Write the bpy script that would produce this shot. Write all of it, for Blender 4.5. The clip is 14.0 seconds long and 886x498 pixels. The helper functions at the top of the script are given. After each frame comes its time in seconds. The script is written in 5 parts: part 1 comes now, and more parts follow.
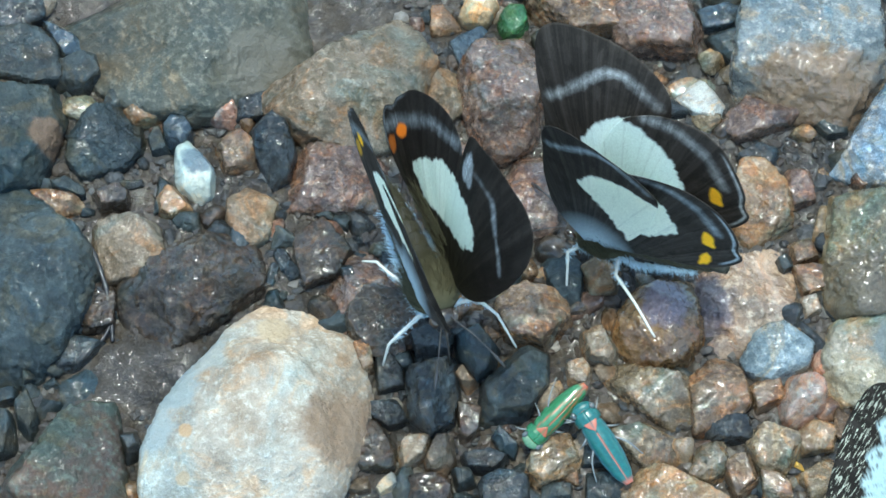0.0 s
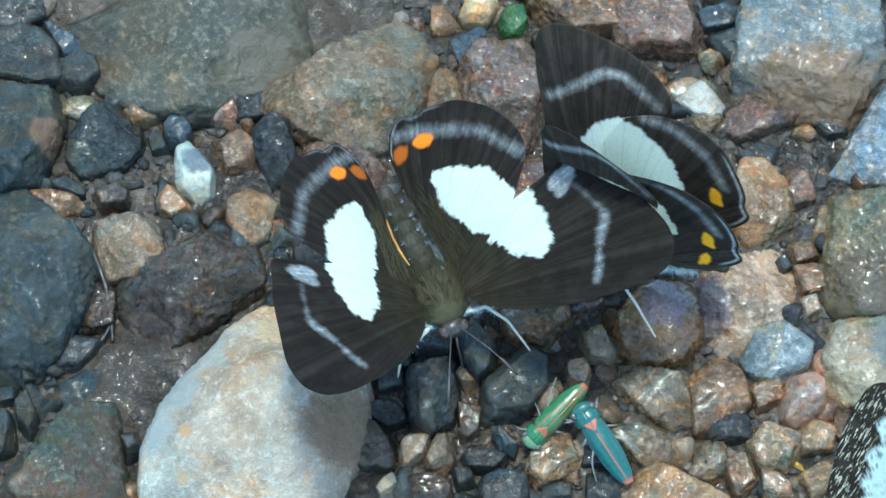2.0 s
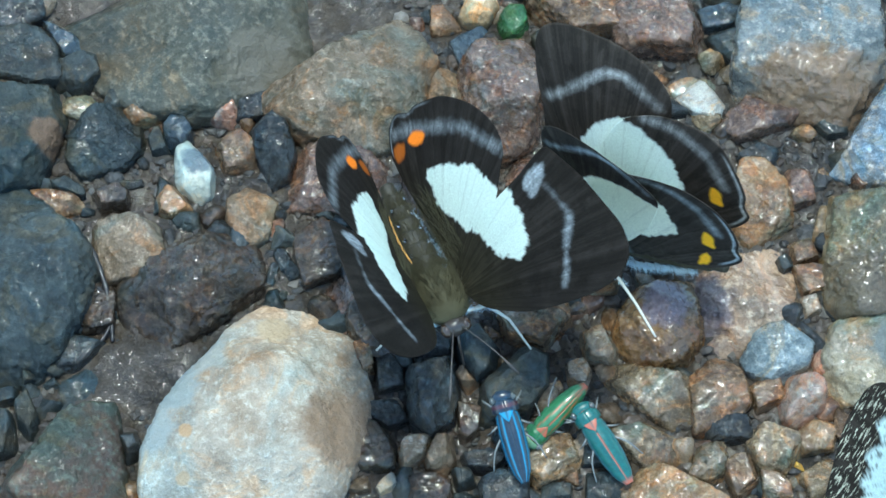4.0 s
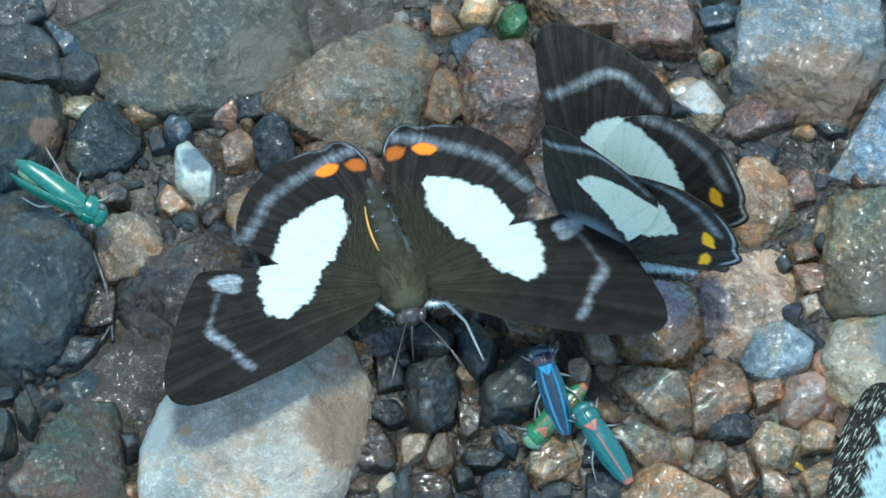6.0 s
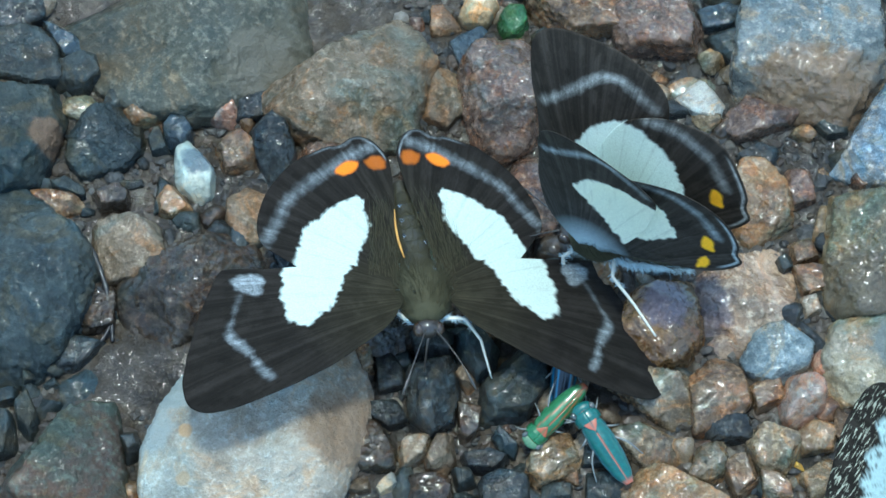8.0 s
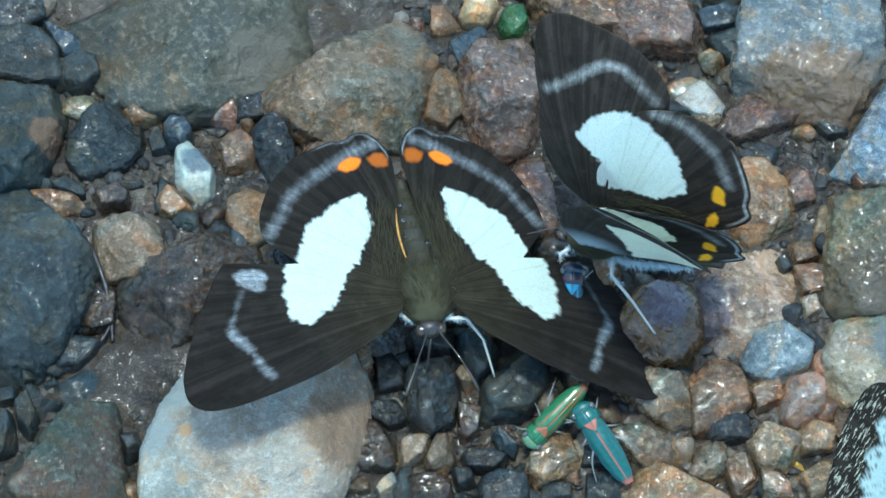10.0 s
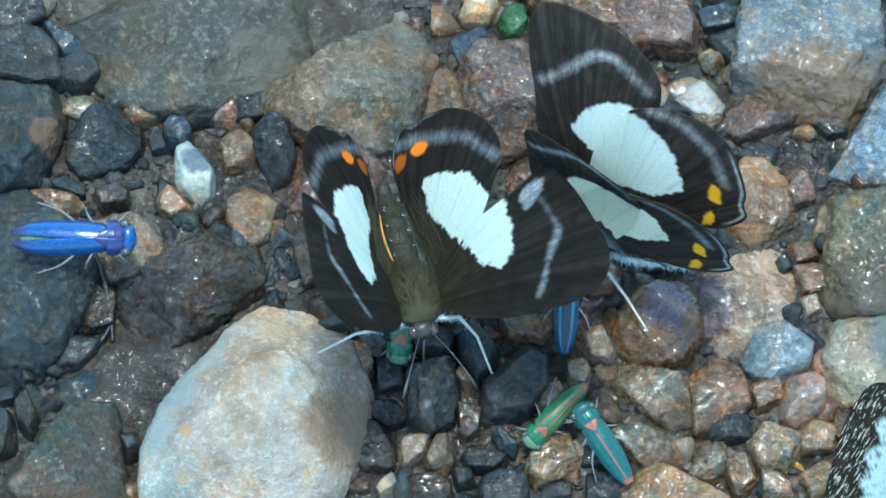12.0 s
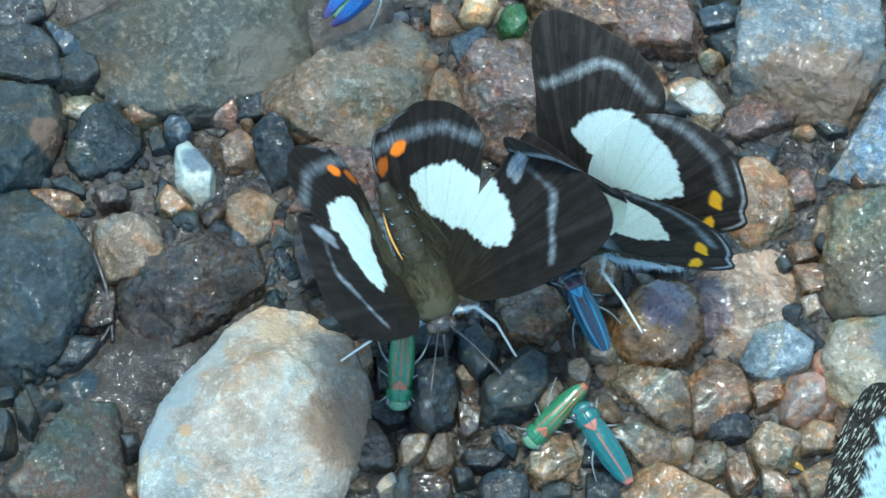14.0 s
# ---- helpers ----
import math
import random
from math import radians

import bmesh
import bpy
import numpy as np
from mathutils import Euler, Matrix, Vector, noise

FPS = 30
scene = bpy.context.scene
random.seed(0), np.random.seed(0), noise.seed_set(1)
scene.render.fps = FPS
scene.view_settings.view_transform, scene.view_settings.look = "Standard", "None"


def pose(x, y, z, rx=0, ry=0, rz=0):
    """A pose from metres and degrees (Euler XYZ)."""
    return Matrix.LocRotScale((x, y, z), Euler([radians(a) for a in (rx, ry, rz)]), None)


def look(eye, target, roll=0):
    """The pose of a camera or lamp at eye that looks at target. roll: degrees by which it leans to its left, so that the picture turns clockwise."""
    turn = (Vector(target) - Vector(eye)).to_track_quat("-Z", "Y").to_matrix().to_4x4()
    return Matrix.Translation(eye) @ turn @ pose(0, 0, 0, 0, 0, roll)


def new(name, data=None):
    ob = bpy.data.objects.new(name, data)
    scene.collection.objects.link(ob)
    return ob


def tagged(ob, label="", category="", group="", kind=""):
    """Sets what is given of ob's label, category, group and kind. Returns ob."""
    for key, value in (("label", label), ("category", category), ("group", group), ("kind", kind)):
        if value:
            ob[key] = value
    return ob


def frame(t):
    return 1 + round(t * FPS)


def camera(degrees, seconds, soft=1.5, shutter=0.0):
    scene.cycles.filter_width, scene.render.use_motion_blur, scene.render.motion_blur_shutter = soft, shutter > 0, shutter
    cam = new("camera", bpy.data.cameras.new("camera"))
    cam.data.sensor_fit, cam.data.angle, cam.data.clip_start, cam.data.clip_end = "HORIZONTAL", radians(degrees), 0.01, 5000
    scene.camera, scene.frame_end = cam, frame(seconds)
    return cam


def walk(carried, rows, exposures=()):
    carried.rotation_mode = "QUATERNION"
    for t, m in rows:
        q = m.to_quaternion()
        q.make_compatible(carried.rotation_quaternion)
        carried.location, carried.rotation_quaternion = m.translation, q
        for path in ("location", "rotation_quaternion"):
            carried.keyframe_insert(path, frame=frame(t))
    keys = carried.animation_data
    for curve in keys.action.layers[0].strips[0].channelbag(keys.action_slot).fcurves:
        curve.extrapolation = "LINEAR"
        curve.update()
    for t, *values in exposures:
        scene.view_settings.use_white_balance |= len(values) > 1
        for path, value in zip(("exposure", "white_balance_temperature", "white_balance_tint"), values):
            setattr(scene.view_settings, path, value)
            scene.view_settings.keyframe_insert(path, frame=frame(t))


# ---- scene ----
# ---- camera: it stands still over the wet gravel bank ----
TILT = 22.0        # degrees from straight down
FAR = 0.479        # metres from the lens to the ground
SHOT = look((0, -FAR * math.sin(radians(TILT)), FAR * math.cos(radians(TILT))), (0, 0, 0))
cam = camera(14.0, 14.0, soft=1.6, shutter=0.5)
walk(cam, [(0.0, SHOT), (14.0, SHOT)],
     exposures=[(0.0, 1.97, 6270, -7), (1.5, 1.84, 6190, -8), (3.0, 1.83, 6150, -8), (6.0, 1.7, 5930, -9.5), (10.5, 1.61, 5880, -10), (12.5, 1.8, 5850, -10), (14.0, 1.86, 5850, -10)])

# ---- light: sun behind thin cloud, almost overhead, open sky; an unseen bush is added as shade ----
SUN_UP, SUN_TURN = 82.0, -6.0     # elevation; bearing clockwise from +y
world = bpy.data.worlds.new("sky")
scene.world = world
world.use_nodes = True
_sky = world.node_tree.nodes.new("ShaderNodeTexSky")
_sky.sky_type, _sky.sun_disc = "NISHITA", False
_sky.sun_elevation, _sky.sun_rotation = radians(SUN_UP), radians(SUN_TURN)
_bg = world.node_tree.nodes["Background"]
_bg.inputs["Strength"].default_value = 0.15
world.node_tree.links.new(_sky.outputs[0], _bg.inputs[0])
sun = new("sun", bpy.data.lights.new("sun", "SUN"))
sun.data.energy, sun.data.angle, sun.data.color = 1.2, radians(7), (1.0, 0.97, 0.92)
_b, _e = radians(SUN_TURN), radians(SUN_UP)
sun.matrix_world = look((math.sin(_b) * math.cos(_e), math.cos(_b) * math.cos(_e), math.sin(_e)), (0, 0, 0))

# ---- materials ----
class Nodes:
    """A small helper to wire a node material."""
    def __init__(self, name):
        self.mat = bpy.data.materials.new(name)
        self.mat.use_nodes = True
        self.tree = self.mat.node_tree
        self.bsdf = self.tree.nodes["Principled BSDF"]

    def add(self, kind, **sets):
        n = self.tree.nodes.new("ShaderNode" + kind)
        for k, v in sets.items():
            if k in n.inputs:
                n.inputs[k].default_value = v
        return n

    def link(self, a, b):
        self.tree.links.new(a, b)

    def coords(self):
        """Object coordinates, shifted by a random amount for each object."""
        tc, info = self.add("TexCoord"), self.add("ObjectInfo")
        vm = self.add("VectorMath")
        vm.operation = "ADD"
        self.link(tc.outputs["Object"], vm.inputs[0])
        self.link(info.outputs["Random"], vm.inputs[1])
        self.rand = info.outputs["Random"]
        return vm.outputs[0]

    def noise(self, vec, scale, detail=4, rough=0.55, distortion=0.0):
        n = self.add("TexNoise", Scale=scale, Detail=detail, Roughness=rough, Distortion=distortion)
        self.link(vec, n.inputs["Vector"])
        return n.outputs["Fac"]

    def ramp(self, fac, *stops):
        r = self.add("ValToRGB")
        el = r.color_ramp.elements
        while len(el) < len(stops):
            el.new(0.5)
        for e, (p, c) in zip(el, stops):
            e.position = p
            e.color = (*c, 1) if len(c) == 3 else c
        self.link(fac, r.inputs[0])
        return r.outputs[0]

    def mix(self, fac, a, b, mode="MIX"):
        m = self.add("Mix")
        m.data_type, m.blend_type = "RGBA", mode
        if hasattr(fac, "is_linked"):
            self.link(fac, m.inputs[0])
        else:
            m.inputs[0].default_value = fac
        for s, i in ((a, 6), (b, 7)):
            if hasattr(s, "is_linked"):
                self.link(s, m.inputs[i])
            else:
                m.inputs[i].default_value = (*s, 1)
        return m.outputs[2]

    def math(self, op, a, b=0.0):
        m = self.add("Math")
        m.operation = op
        for s, i in ((a, 0), (b, 1)):
            if hasattr(s, "is_linked"):
                self.link(s, m.inputs[i])
            else:
                m.inputs[i].default_value = s
        return m.outputs[0]

    def bump(self, height, distance, strength=1.0, base=None):
        b = self.add("Bump", Distance=distance, Strength=strength)
        self.link(height, b.inputs["Height"])
        if base is not None:
            self.link(base, b.inputs["Normal"])
        return b.outputs[0]


G = lambda v: (v, v, v)


def stone_mat(name, c1, c2, c3, rough=0.5, wet=0.6, fine=1.0, vein=0.0, blotch=260.0, stains_and_shades=(), speck=0.8):
    """Stone of three mottled colours; wet is a film of water over it that glints on the fine relief."""
    n = Nodes(name)
    v = n.coords()
    big = n.noise(v, blotch, 6, 0.68, 0.8)
    mid = n.noise(v, 1000, 5, 0.68)
    grain = n.noise(v, 3800, 4, 0.72)
    col = n.mix(n.ramp(big, (0.42, G(0)), (0.58, G(1))), c1, c2)
    col = n.mix(n.ramp(mid, (0.5, G(0)), (0.66, G(1))), col, c3)
    rust = n.ramp(n.noise(v, blotch * 0.9, 6, 0.7, 1.5), (0.5, G(0)), (0.6, G(0.15 + 0.75 * speck)))
    col = n.mix(rust, col, n.mix(1.0, col, (1.5, 1.0, 0.6), "MULTIPLY"))
    cold = n.ramp(n.noise(v, blotch * 0.6, 5, 0.6, 0.7), (0.36, G(0.95 * speck)), (0.48, G(0)))
    col = n.mix(cold, col, n.mix(1.0, col, (0.52, 0.92, 1.2), "MULTIPLY"))
    col = n.mix(0.9, col, n.ramp(n.noise(v, blotch * 0.55, 6, 0.65, 0.4), (0.32, G(0.5)), (0.5, G(1.0)), (0.68, G(1.5))), "MULTIPLY")
    col = n.mix(speck, col, n.ramp(grain, (0.3, G(0.5)), (0.5, G(0.97)), (0.72, G(1.45))), "MULTIPLY")
    tone = n.ramp(n.rand, (0.0, G(0.82)), (1.0, G(1.18)))
    col = n.mix(1.0, col, tone, "MULTIPLY")
    if vein:
        w = n.add("TexWave", Scale=170.0, Distortion=9.0, Detail=4.0)
        w.inputs["Detail Scale"].default_value = 2.0
        n.link(v, w.inputs["Vector"])
        col = n.mix(n.math("MULTIPLY", n.ramp(w.outputs["Fac"], (0.86, G(0)), (0.97, G(1))), vein), col, tuple(min(1, 1.7 * a) for a in c3))
    for x, y, r, c in stains_and_shades:       # patches of colour: stains, painted shade and sky sheen; mm from the stone's middle
        tc = n.add("TexCoord")
        far = n.add("VectorMath")
        far.operation = "DISTANCE"
        flat = n.add("VectorMath")
        flat.operation = "MULTIPLY"
        flat.inputs[1].default_value = (1, 1, 0)
        n.link(tc.outputs["Object"], flat.inputs[0])
        n.link(flat.outputs[0], far.inputs[0])
        far.inputs[1].default_value = (x * 0.001, y * 0.001, 0)
        edge = n.math("ADD", n.math("MULTIPLY", far.outputs["Value"], 1000.0 / r), n.math("MULTIPLY", n.noise(v, 420, 5, 0.65), 1.1))
        col = n.mix(n.ramp(n.math("MULTIPLY", edge, 0.5), (0.66, G(0.8)), (0.82, G(0))), col, n.mix(grain, c, tuple(1.7 * k for k in c)))
    n.link(col, n.bsdf.inputs["Base Color"])
    damp = n.ramp(n.noise(v, 420, 4), (0.35, G(rough * (0.75 - 0.45 * wet))), (0.7, G(min(1, rough * 1.2))))
    n.link(damp, n.bsdf.inputs["Roughness"])
    relief = n.math("ADD", n.math("MULTIPLY", mid, 0.9), n.math("MULTIPLY", grain, 0.4))
    b = n.bump(relief, 0.0006 * min(fine, 1.5), 1.0)
    n.link(b, n.bsdf.inputs["Normal"])
    film = n.noise(v, 500 if fine < 0.75 else 1300 if fine < 1.25 else 1800, 2, 0.5)
    n.link(n.math("MULTIPLY", n.ramp(n.noise(v, 260, 4), (0.4, G(0.3)), (0.55, G(1))), min(1.0, wet + 0.2 if wet > 0.5 else 0.9 * wet)), n.bsdf.inputs["Coat Weight"])
    n.bsdf.inputs["Coat Roughness"].default_value = 0.06
    n.bsdf.inputs["Coat IOR"].default_value = 1.5
    n.bsdf.inputs["Specular IOR Level"].default_value = 0.28
    n.link(n.bump(film, 0.0003 if fine < 0.75 else 0.0002 if fine < 1.25 else 0.00018, 1.0), n.bsdf.inputs["Coat Normal"])
    return n.mat


STONE = {
    "slab": stone_mat("stone_grey_green", (0.043, 0.046, 0.037), (0.084, 0.076, 0.053), (0.14, 0.13, 0.1), 0.52, 0.3, 1.0, 0.0, 80, ((8.3, -3.5, 5.0, (0.098, 0.088, 0.068)),), 0.5),
    "olive": stone_mat("stone_olive_brown", (0.0848, 0.0608, 0.0352), (0.143, 0.108, 0.0727), (0.242, 0.182, 0.128), 0.46, 0.45, 1.3, 0.1, 130),
    "grey": stone_mat("stone_grey", (0.0168, 0.0218, 0.0221), (0.0297, 0.0362, 0.0351), (0.0553, 0.0654, 0.0626), 0.5, 0.4, 1.1),
    "frost": stone_mat("stone_grey_brown_faced", (0.0800, 0.0988, 0.1063), (0.1411, 0.1557, 0.1529), (0.2632, 0.2677, 0.2497), 0.42, 1.0, 1.4, 0.0, 160, ((-1.0, -8.5, 8.5, (0.14, 0.086, 0.045)), (5.0, -6.0, 5.0, (0.13, 0.085, 0.05)))),
    # the dark patch puts the shade of the lower face into the colour
    "block": stone_mat("stone_olive_block", (0.0884, 0.0646, 0.0329), (0.147, 0.112, 0.0598), (0.235, 0.19, 0.114), 0.45, 0.7, 1.2, 0.0, 160, ((-2.0, -6.5, 5.5, (0.06, 0.048, 0.03)),)),
    "blue": stone_mat("stone_blue_grey", (0.0155, 0.0230, 0.0260), (0.0256, 0.0352, 0.0371), (0.0531, 0.0676, 0.0682), 0.5, 0.3, 0.9, 0.0, 140),
    "banded": stone_mat("stone_blue_green_brown_side", (0.0147, 0.0230, 0.0253), (0.0271, 0.0339, 0.0309), (0.0539, 0.0625, 0.0561), 0.5, 0.3, 1.0, 0.0, 120, ((4.2, -1.0, 2.6, (0.10, 0.062, 0.038)),)),
    "slate": stone_mat("stone_dark_slate", (0.0115, 0.0138, 0.0156), (0.0244, 0.0293, 0.0311), (0.0653, 0.0762, 0.0789), 0.42, 0.5, 1.3),
    "deep": stone_mat("stone_deep_blue", (0.017, 0.0289, 0.0408), (0.0306, 0.0493, 0.0663), (0.0816, 0.111, 0.128), 0.4, 0.55),
    "brown": stone_mat("stone_wet_brown", (0.0744, 0.0446, 0.0247), (0.149, 0.0935, 0.0494), (0.297, 0.196, 0.116), 0.4, 1.0, 1.4),
    "dark": stone_mat("stone_dark_brown", (0.0224, 0.0166, 0.0119), (0.0429, 0.0306, 0.0204), (0.0927, 0.0704, 0.0496), 0.4, 0.55, 1.2),
    "red": stone_mat("stone_red_brown", (0.068, 0.0405, 0.0293), (0.117, 0.072, 0.0499), (0.243, 0.167, 0.122), 0.38, 1.0, 1.6),
    "tan": stone_mat("stone_tan", (0.145, 0.104, 0.0636), (0.208, 0.162, 0.111), (0.289, 0.243, 0.185), 0.42, 0.7),
    "ochre": stone_mat("stone_ochre", (0.136, 0.0808, 0.0382), (0.196, 0.128, 0.068), (0.272, 0.204, 0.128), 0.4, 0.7),
    "rose": stone_mat("stone_rose", (0.281, 0.145, 0.102), (0.374, 0.212, 0.145), (0.468, 0.323, 0.238), 0.45, 0.8),
    "pink": stone_mat("stone_pink_granite", (0.2374, 0.1579, 0.1022), (0.3786, 0.2632, 0.1782), (0.5477, 0.4110, 0.2871), 0.38, 1.0, 2.0, 0.0, 160, ((-6.5, -1.0, 5.0, (0.06, 0.055, 0.07)),), 0.35),
    "cream": stone_mat("stone_cream", (0.324, 0.216, 0.108), (0.378, 0.27, 0.153), (0.432, 0.342, 0.225), 0.5, 0.3),
    "white": stone_mat("stone_white_quartz", (0.29, 0.285, 0.257), (0.327, 0.322, 0.29), (0.234, 0.234, 0.211), 0.4, 0.5),
    # the violet-grey patch paints the sky's reflection on the wet top
    "umber": stone_mat("stone_umber_smooth", (0.09, 0.046, 0.015), (0.16, 0.088, 0.032), (0.22, 0.13, 0.06), 0.32, 1.0, 0.7, 0.0, 150, ((0.5, 2.0, 3.5, (0.07, 0.06, 0.08)),), 0.5),
    "skygrey": stone_mat("stone_pale_blue_granular", (0.1243, 0.1669, 0.1870), (0.1994, 0.2475, 0.2618), (0.3237, 0.3718, 0.3740), 0.36, 1.0, 1.9, 0.0, 160, (), 0.8),
    "patched": stone_mat("stone_white_blue_patched", (0.4, 0.42, 0.35), (0.5, 0.51, 0.43), (0.3, 0.33, 0.3), 0.45, 0.3, 0.8, 0.0, 200, ((0.7, 1.0, 2.3, (0.04, 0.06, 0.085)),), 0.4),
    "green": stone_mat("stone_green", (0.024, 0.08, 0.028), (0.04, 0.12, 0.04), (0.104, 0.176, 0.096), 0.45, 0.5),
    "mossy": stone_mat("stone_green_red", (0.0324, 0.0464, 0.0370), (0.0646, 0.0445, 0.0345), (0.0921, 0.1100, 0.0892), 0.5, 0.3, 1.0, 0.0, 90),
    # grey-blue patches paint the shaded left side face; the brown ones are stains
    "pale": stone_mat("stone_pale_dry", (0.31, 0.249, 0.185), (0.396, 0.348, 0.284), (0.516, 0.473, 0.404), 0.75, 0.0, 1.1, 0.0, 110,
                      ((10.5, -1.6, 5.6, (0.15, 0.1, 0.065)), (-7.5, 9.0, 3.4, (0.2, 0.22, 0.21)), (-11.0, 4.2, 3.6, (0.17, 0.2, 0.2)), (-14.0, -1.5, 3.2, (0.19, 0.22, 0.22)),
                       (-9.4, -2.2, 1.0, (0.3, 0.19, 0.1)), (-9.6, -8.5, 0.9, (0.26, 0.2, 0.13)), (1.5, 12.5, 2.4, (0.33, 0.25, 0.16))), 0.42),
    "wetblue": stone_mat("stone_blue_water_washed", (0.085, 0.11, 0.135), (0.15, 0.185, 0.215), (0.29, 0.33, 0.36), 0.28, 1.0, 1.6, 0.0, 160),
    "yellow": stone_mat("yellow_chip", (0.45, 0.26, 0.04), (0.55, 0.36, 0.08), (0.6, 0.45, 0.15), 0.5, 0.4),
    "chalk": stone_mat("stone_pale_yellow", (0.226, 0.184, 0.11), (0.29, 0.253, 0.179), (0.365, 0.323, 0.242), 0.42, 0.8, 1.4, 0.0, 140, ((3.5, 1.0, 3.6, (0.09, 0.11, 0.11)),)),
    "sparkle": stone_mat("stone_grey_wet_rough", (0.0927, 0.0683, 0.039), (0.184, 0.137, 0.081), (0.314, 0.244, 0.156), 0.3, 1.0, 2.2),
}


def ground_mat():
    """Dark silt and fine grit; far off it reads as pebbles."""
    n = Nodes("wet_silt")
    tc = n.add("TexCoord")
    v = tc.outputs["Object"]
    big = n.noise(v, 90, 5, 0.6)
    vo = n.add("TexVoronoi", Scale=650.0, Randomness=1.0)
    n.link(v, vo.inputs["Vector"])
    grit = n.noise(v, 3000, 4, 0.7)
    col = n.mix(n.ramp(big, (0.35, G(0)), (0.65, G(1))), (0.017, 0.0155, 0.014), (0.055, 0.041, 0.027))
    col = n.mix(n.ramp(grit, (0.5, G(0)), (0.75, G(1))), col, (0.09, 0.078, 0.06))
    col = n.mix(0.5, col, n.ramp(vo.outputs["Color"], (0.1, G(0.4)), (0.9, G(1.5))), "MULTIPLY")
    n.link(col, n.bsdf.inputs["Base Color"])
    n.bsdf.inputs["Roughness"].default_value = 0.6
    n.bsdf.inputs["Specular IOR Level"].default_value = 0.3
    n.link(n.ramp(n.noise(v, 300, 4, 0.7), (0.4, G(0.15)), (0.56, G(1.0))), n.bsdf.inputs["Coat Weight"])
    n.bsdf.inputs["Coat Roughness"].default_value = 0.05
    n.bsdf.inputs["Coat IOR"].default_value = 1.36
    hgt = n.math("ADD", n.math("MULTIPLY", vo.outputs["Distance"], -0.5), n.math("MULTIPLY", grit, 0.5))
    n.link(n.bump(hgt, 0.0009, 1.0), n.bsdf.inputs["Normal"])
    n.link(n.bump(n.noise(v, 1500, 2), 0.00025, 1.0), n.bsdf.inputs["Coat Normal"])
    return n.mat


def gravel_mat():
    n = Nodes("mixed_grit")
    tc, geo = n.add("TexCoord"), n.add("NewGeometry")
    v = tc.outputs["Object"]
    r = geo.outputs["Random Per Island"]
    col = n.ramp(r, (0.0, (0.03, 0.031, 0.032)), (0.22, (0.07, 0.076, 0.08)), (0.4, (0.075, 0.052, 0.036)),
                 (0.58, (0.085, 0.082, 0.075)), (0.76, (0.11, 0.075, 0.05)), (0.92, (0.17, 0.155, 0.13)), (1.0, (0.34, 0.3, 0.25)))
    grit = n.noise(v, 3600, 4, 0.7)
    col = n.mix(0.8, col, n.ramp(grit, (0.25, G(0.16)), (0.75, G(0.62))), "MULTIPLY")
    n.link(col, n.bsdf.inputs["Base Color"])
    n.bsdf.inputs["Roughness"].default_value = 0.4
    n.bsdf.inputs["Coat Weight"].default_value = 0.45
    n.bsdf.inputs["Coat Roughness"].default_value = 0.1
    n.bsdf.inputs["Coat IOR"].default_value = 1.36
    n.link(n.bump(grit, 0.0004, 0.8), n.bsdf.inputs["Normal"])
    n.link(n.bump(n.noise(v, 1500, 2), 0.00025, 1.0), n.bsdf.inputs["Coat Normal"])
    return n.mat


def plain_mat(name, c, rough=0.5, scale=3000.0, spread=0.35, coat=0.0, bump=0.0001, metal=0.0):
    n = Nodes(name)
    tc = n.add("TexCoord")
    f = n.noise(tc.outputs["Object"], scale, 4)
    n.link(n.mix(1.0, c, n.ramp(f, (0.25, G(1 - spread)), (0.75, G(1 + spread))), "MULTIPLY"), n.bsdf.inputs["Base Color"])
    n.bsdf.inputs["Roughness"].default_value = rough
    n.bsdf.inputs["Coat Weight"].default_value = coat
    n.bsdf.inputs["Metallic"].default_value = metal
    n.link(n.bump(f, bump, 0.6), n.bsdf.inputs["Normal"])
    return n.mat

# ---- builders ----
MM = 0.001
TAKEN = []          # (x, y, cuts) of each stone, so that grit lies between them


def link_mesh(name, verts, faces, mats, smooth=True, slots=None):
    me = bpy.data.meshes.new(name)
    me.from_pydata([tuple(map(float, v)) for v in verts], [], [tuple(map(int, f)) for f in faces])
    for m in mats:
        me.materials.append(m)
    if slots is not None:
        me.polygons.foreach_set("material_index", np.asarray(slots, dtype=np.int32))
    if smooth:
        me.polygons.foreach_set("use_smooth", np.ones(len(me.polygons), dtype=bool))
    me.update()
    return me


def part(name, me, parent, label=""):
    """Links a mesh as one part under a thing or a part."""
    ob = new(name, me)
    ob.parent = parent
    return tagged(ob, label)


def thing(name, label, category, group="", m=Matrix()):
    ob = new(name)
    ob.empty_display_size = 0.005
    ob.matrix_world = m
    return tagged(ob, label, category, group)


BALLS = {}


def ball(level):
    if level not in BALLS:
        bm = bmesh.new()
        bmesh.ops.create_icosphere(bm, subdivisions=level, radius=1)
        bm.verts.ensure_lookup_table()
        BALLS[level] = (np.array([v.co[:] for v in bm.verts]), [[v.index for v in f.verts] for f in bm.faces])
        bm.free()
    return BALLS[level]


def soft_hull(dirs, planes, p):
    """Radii of a rounded block that the planes (normal, distance) cut out."""
    total = np.zeros(len(dirs))
    for n, d in planes:
        total += np.maximum(0, dirs @ np.asarray(n) / d) ** p
    return np.maximum(total, 1e-9) ** (-1 / p)


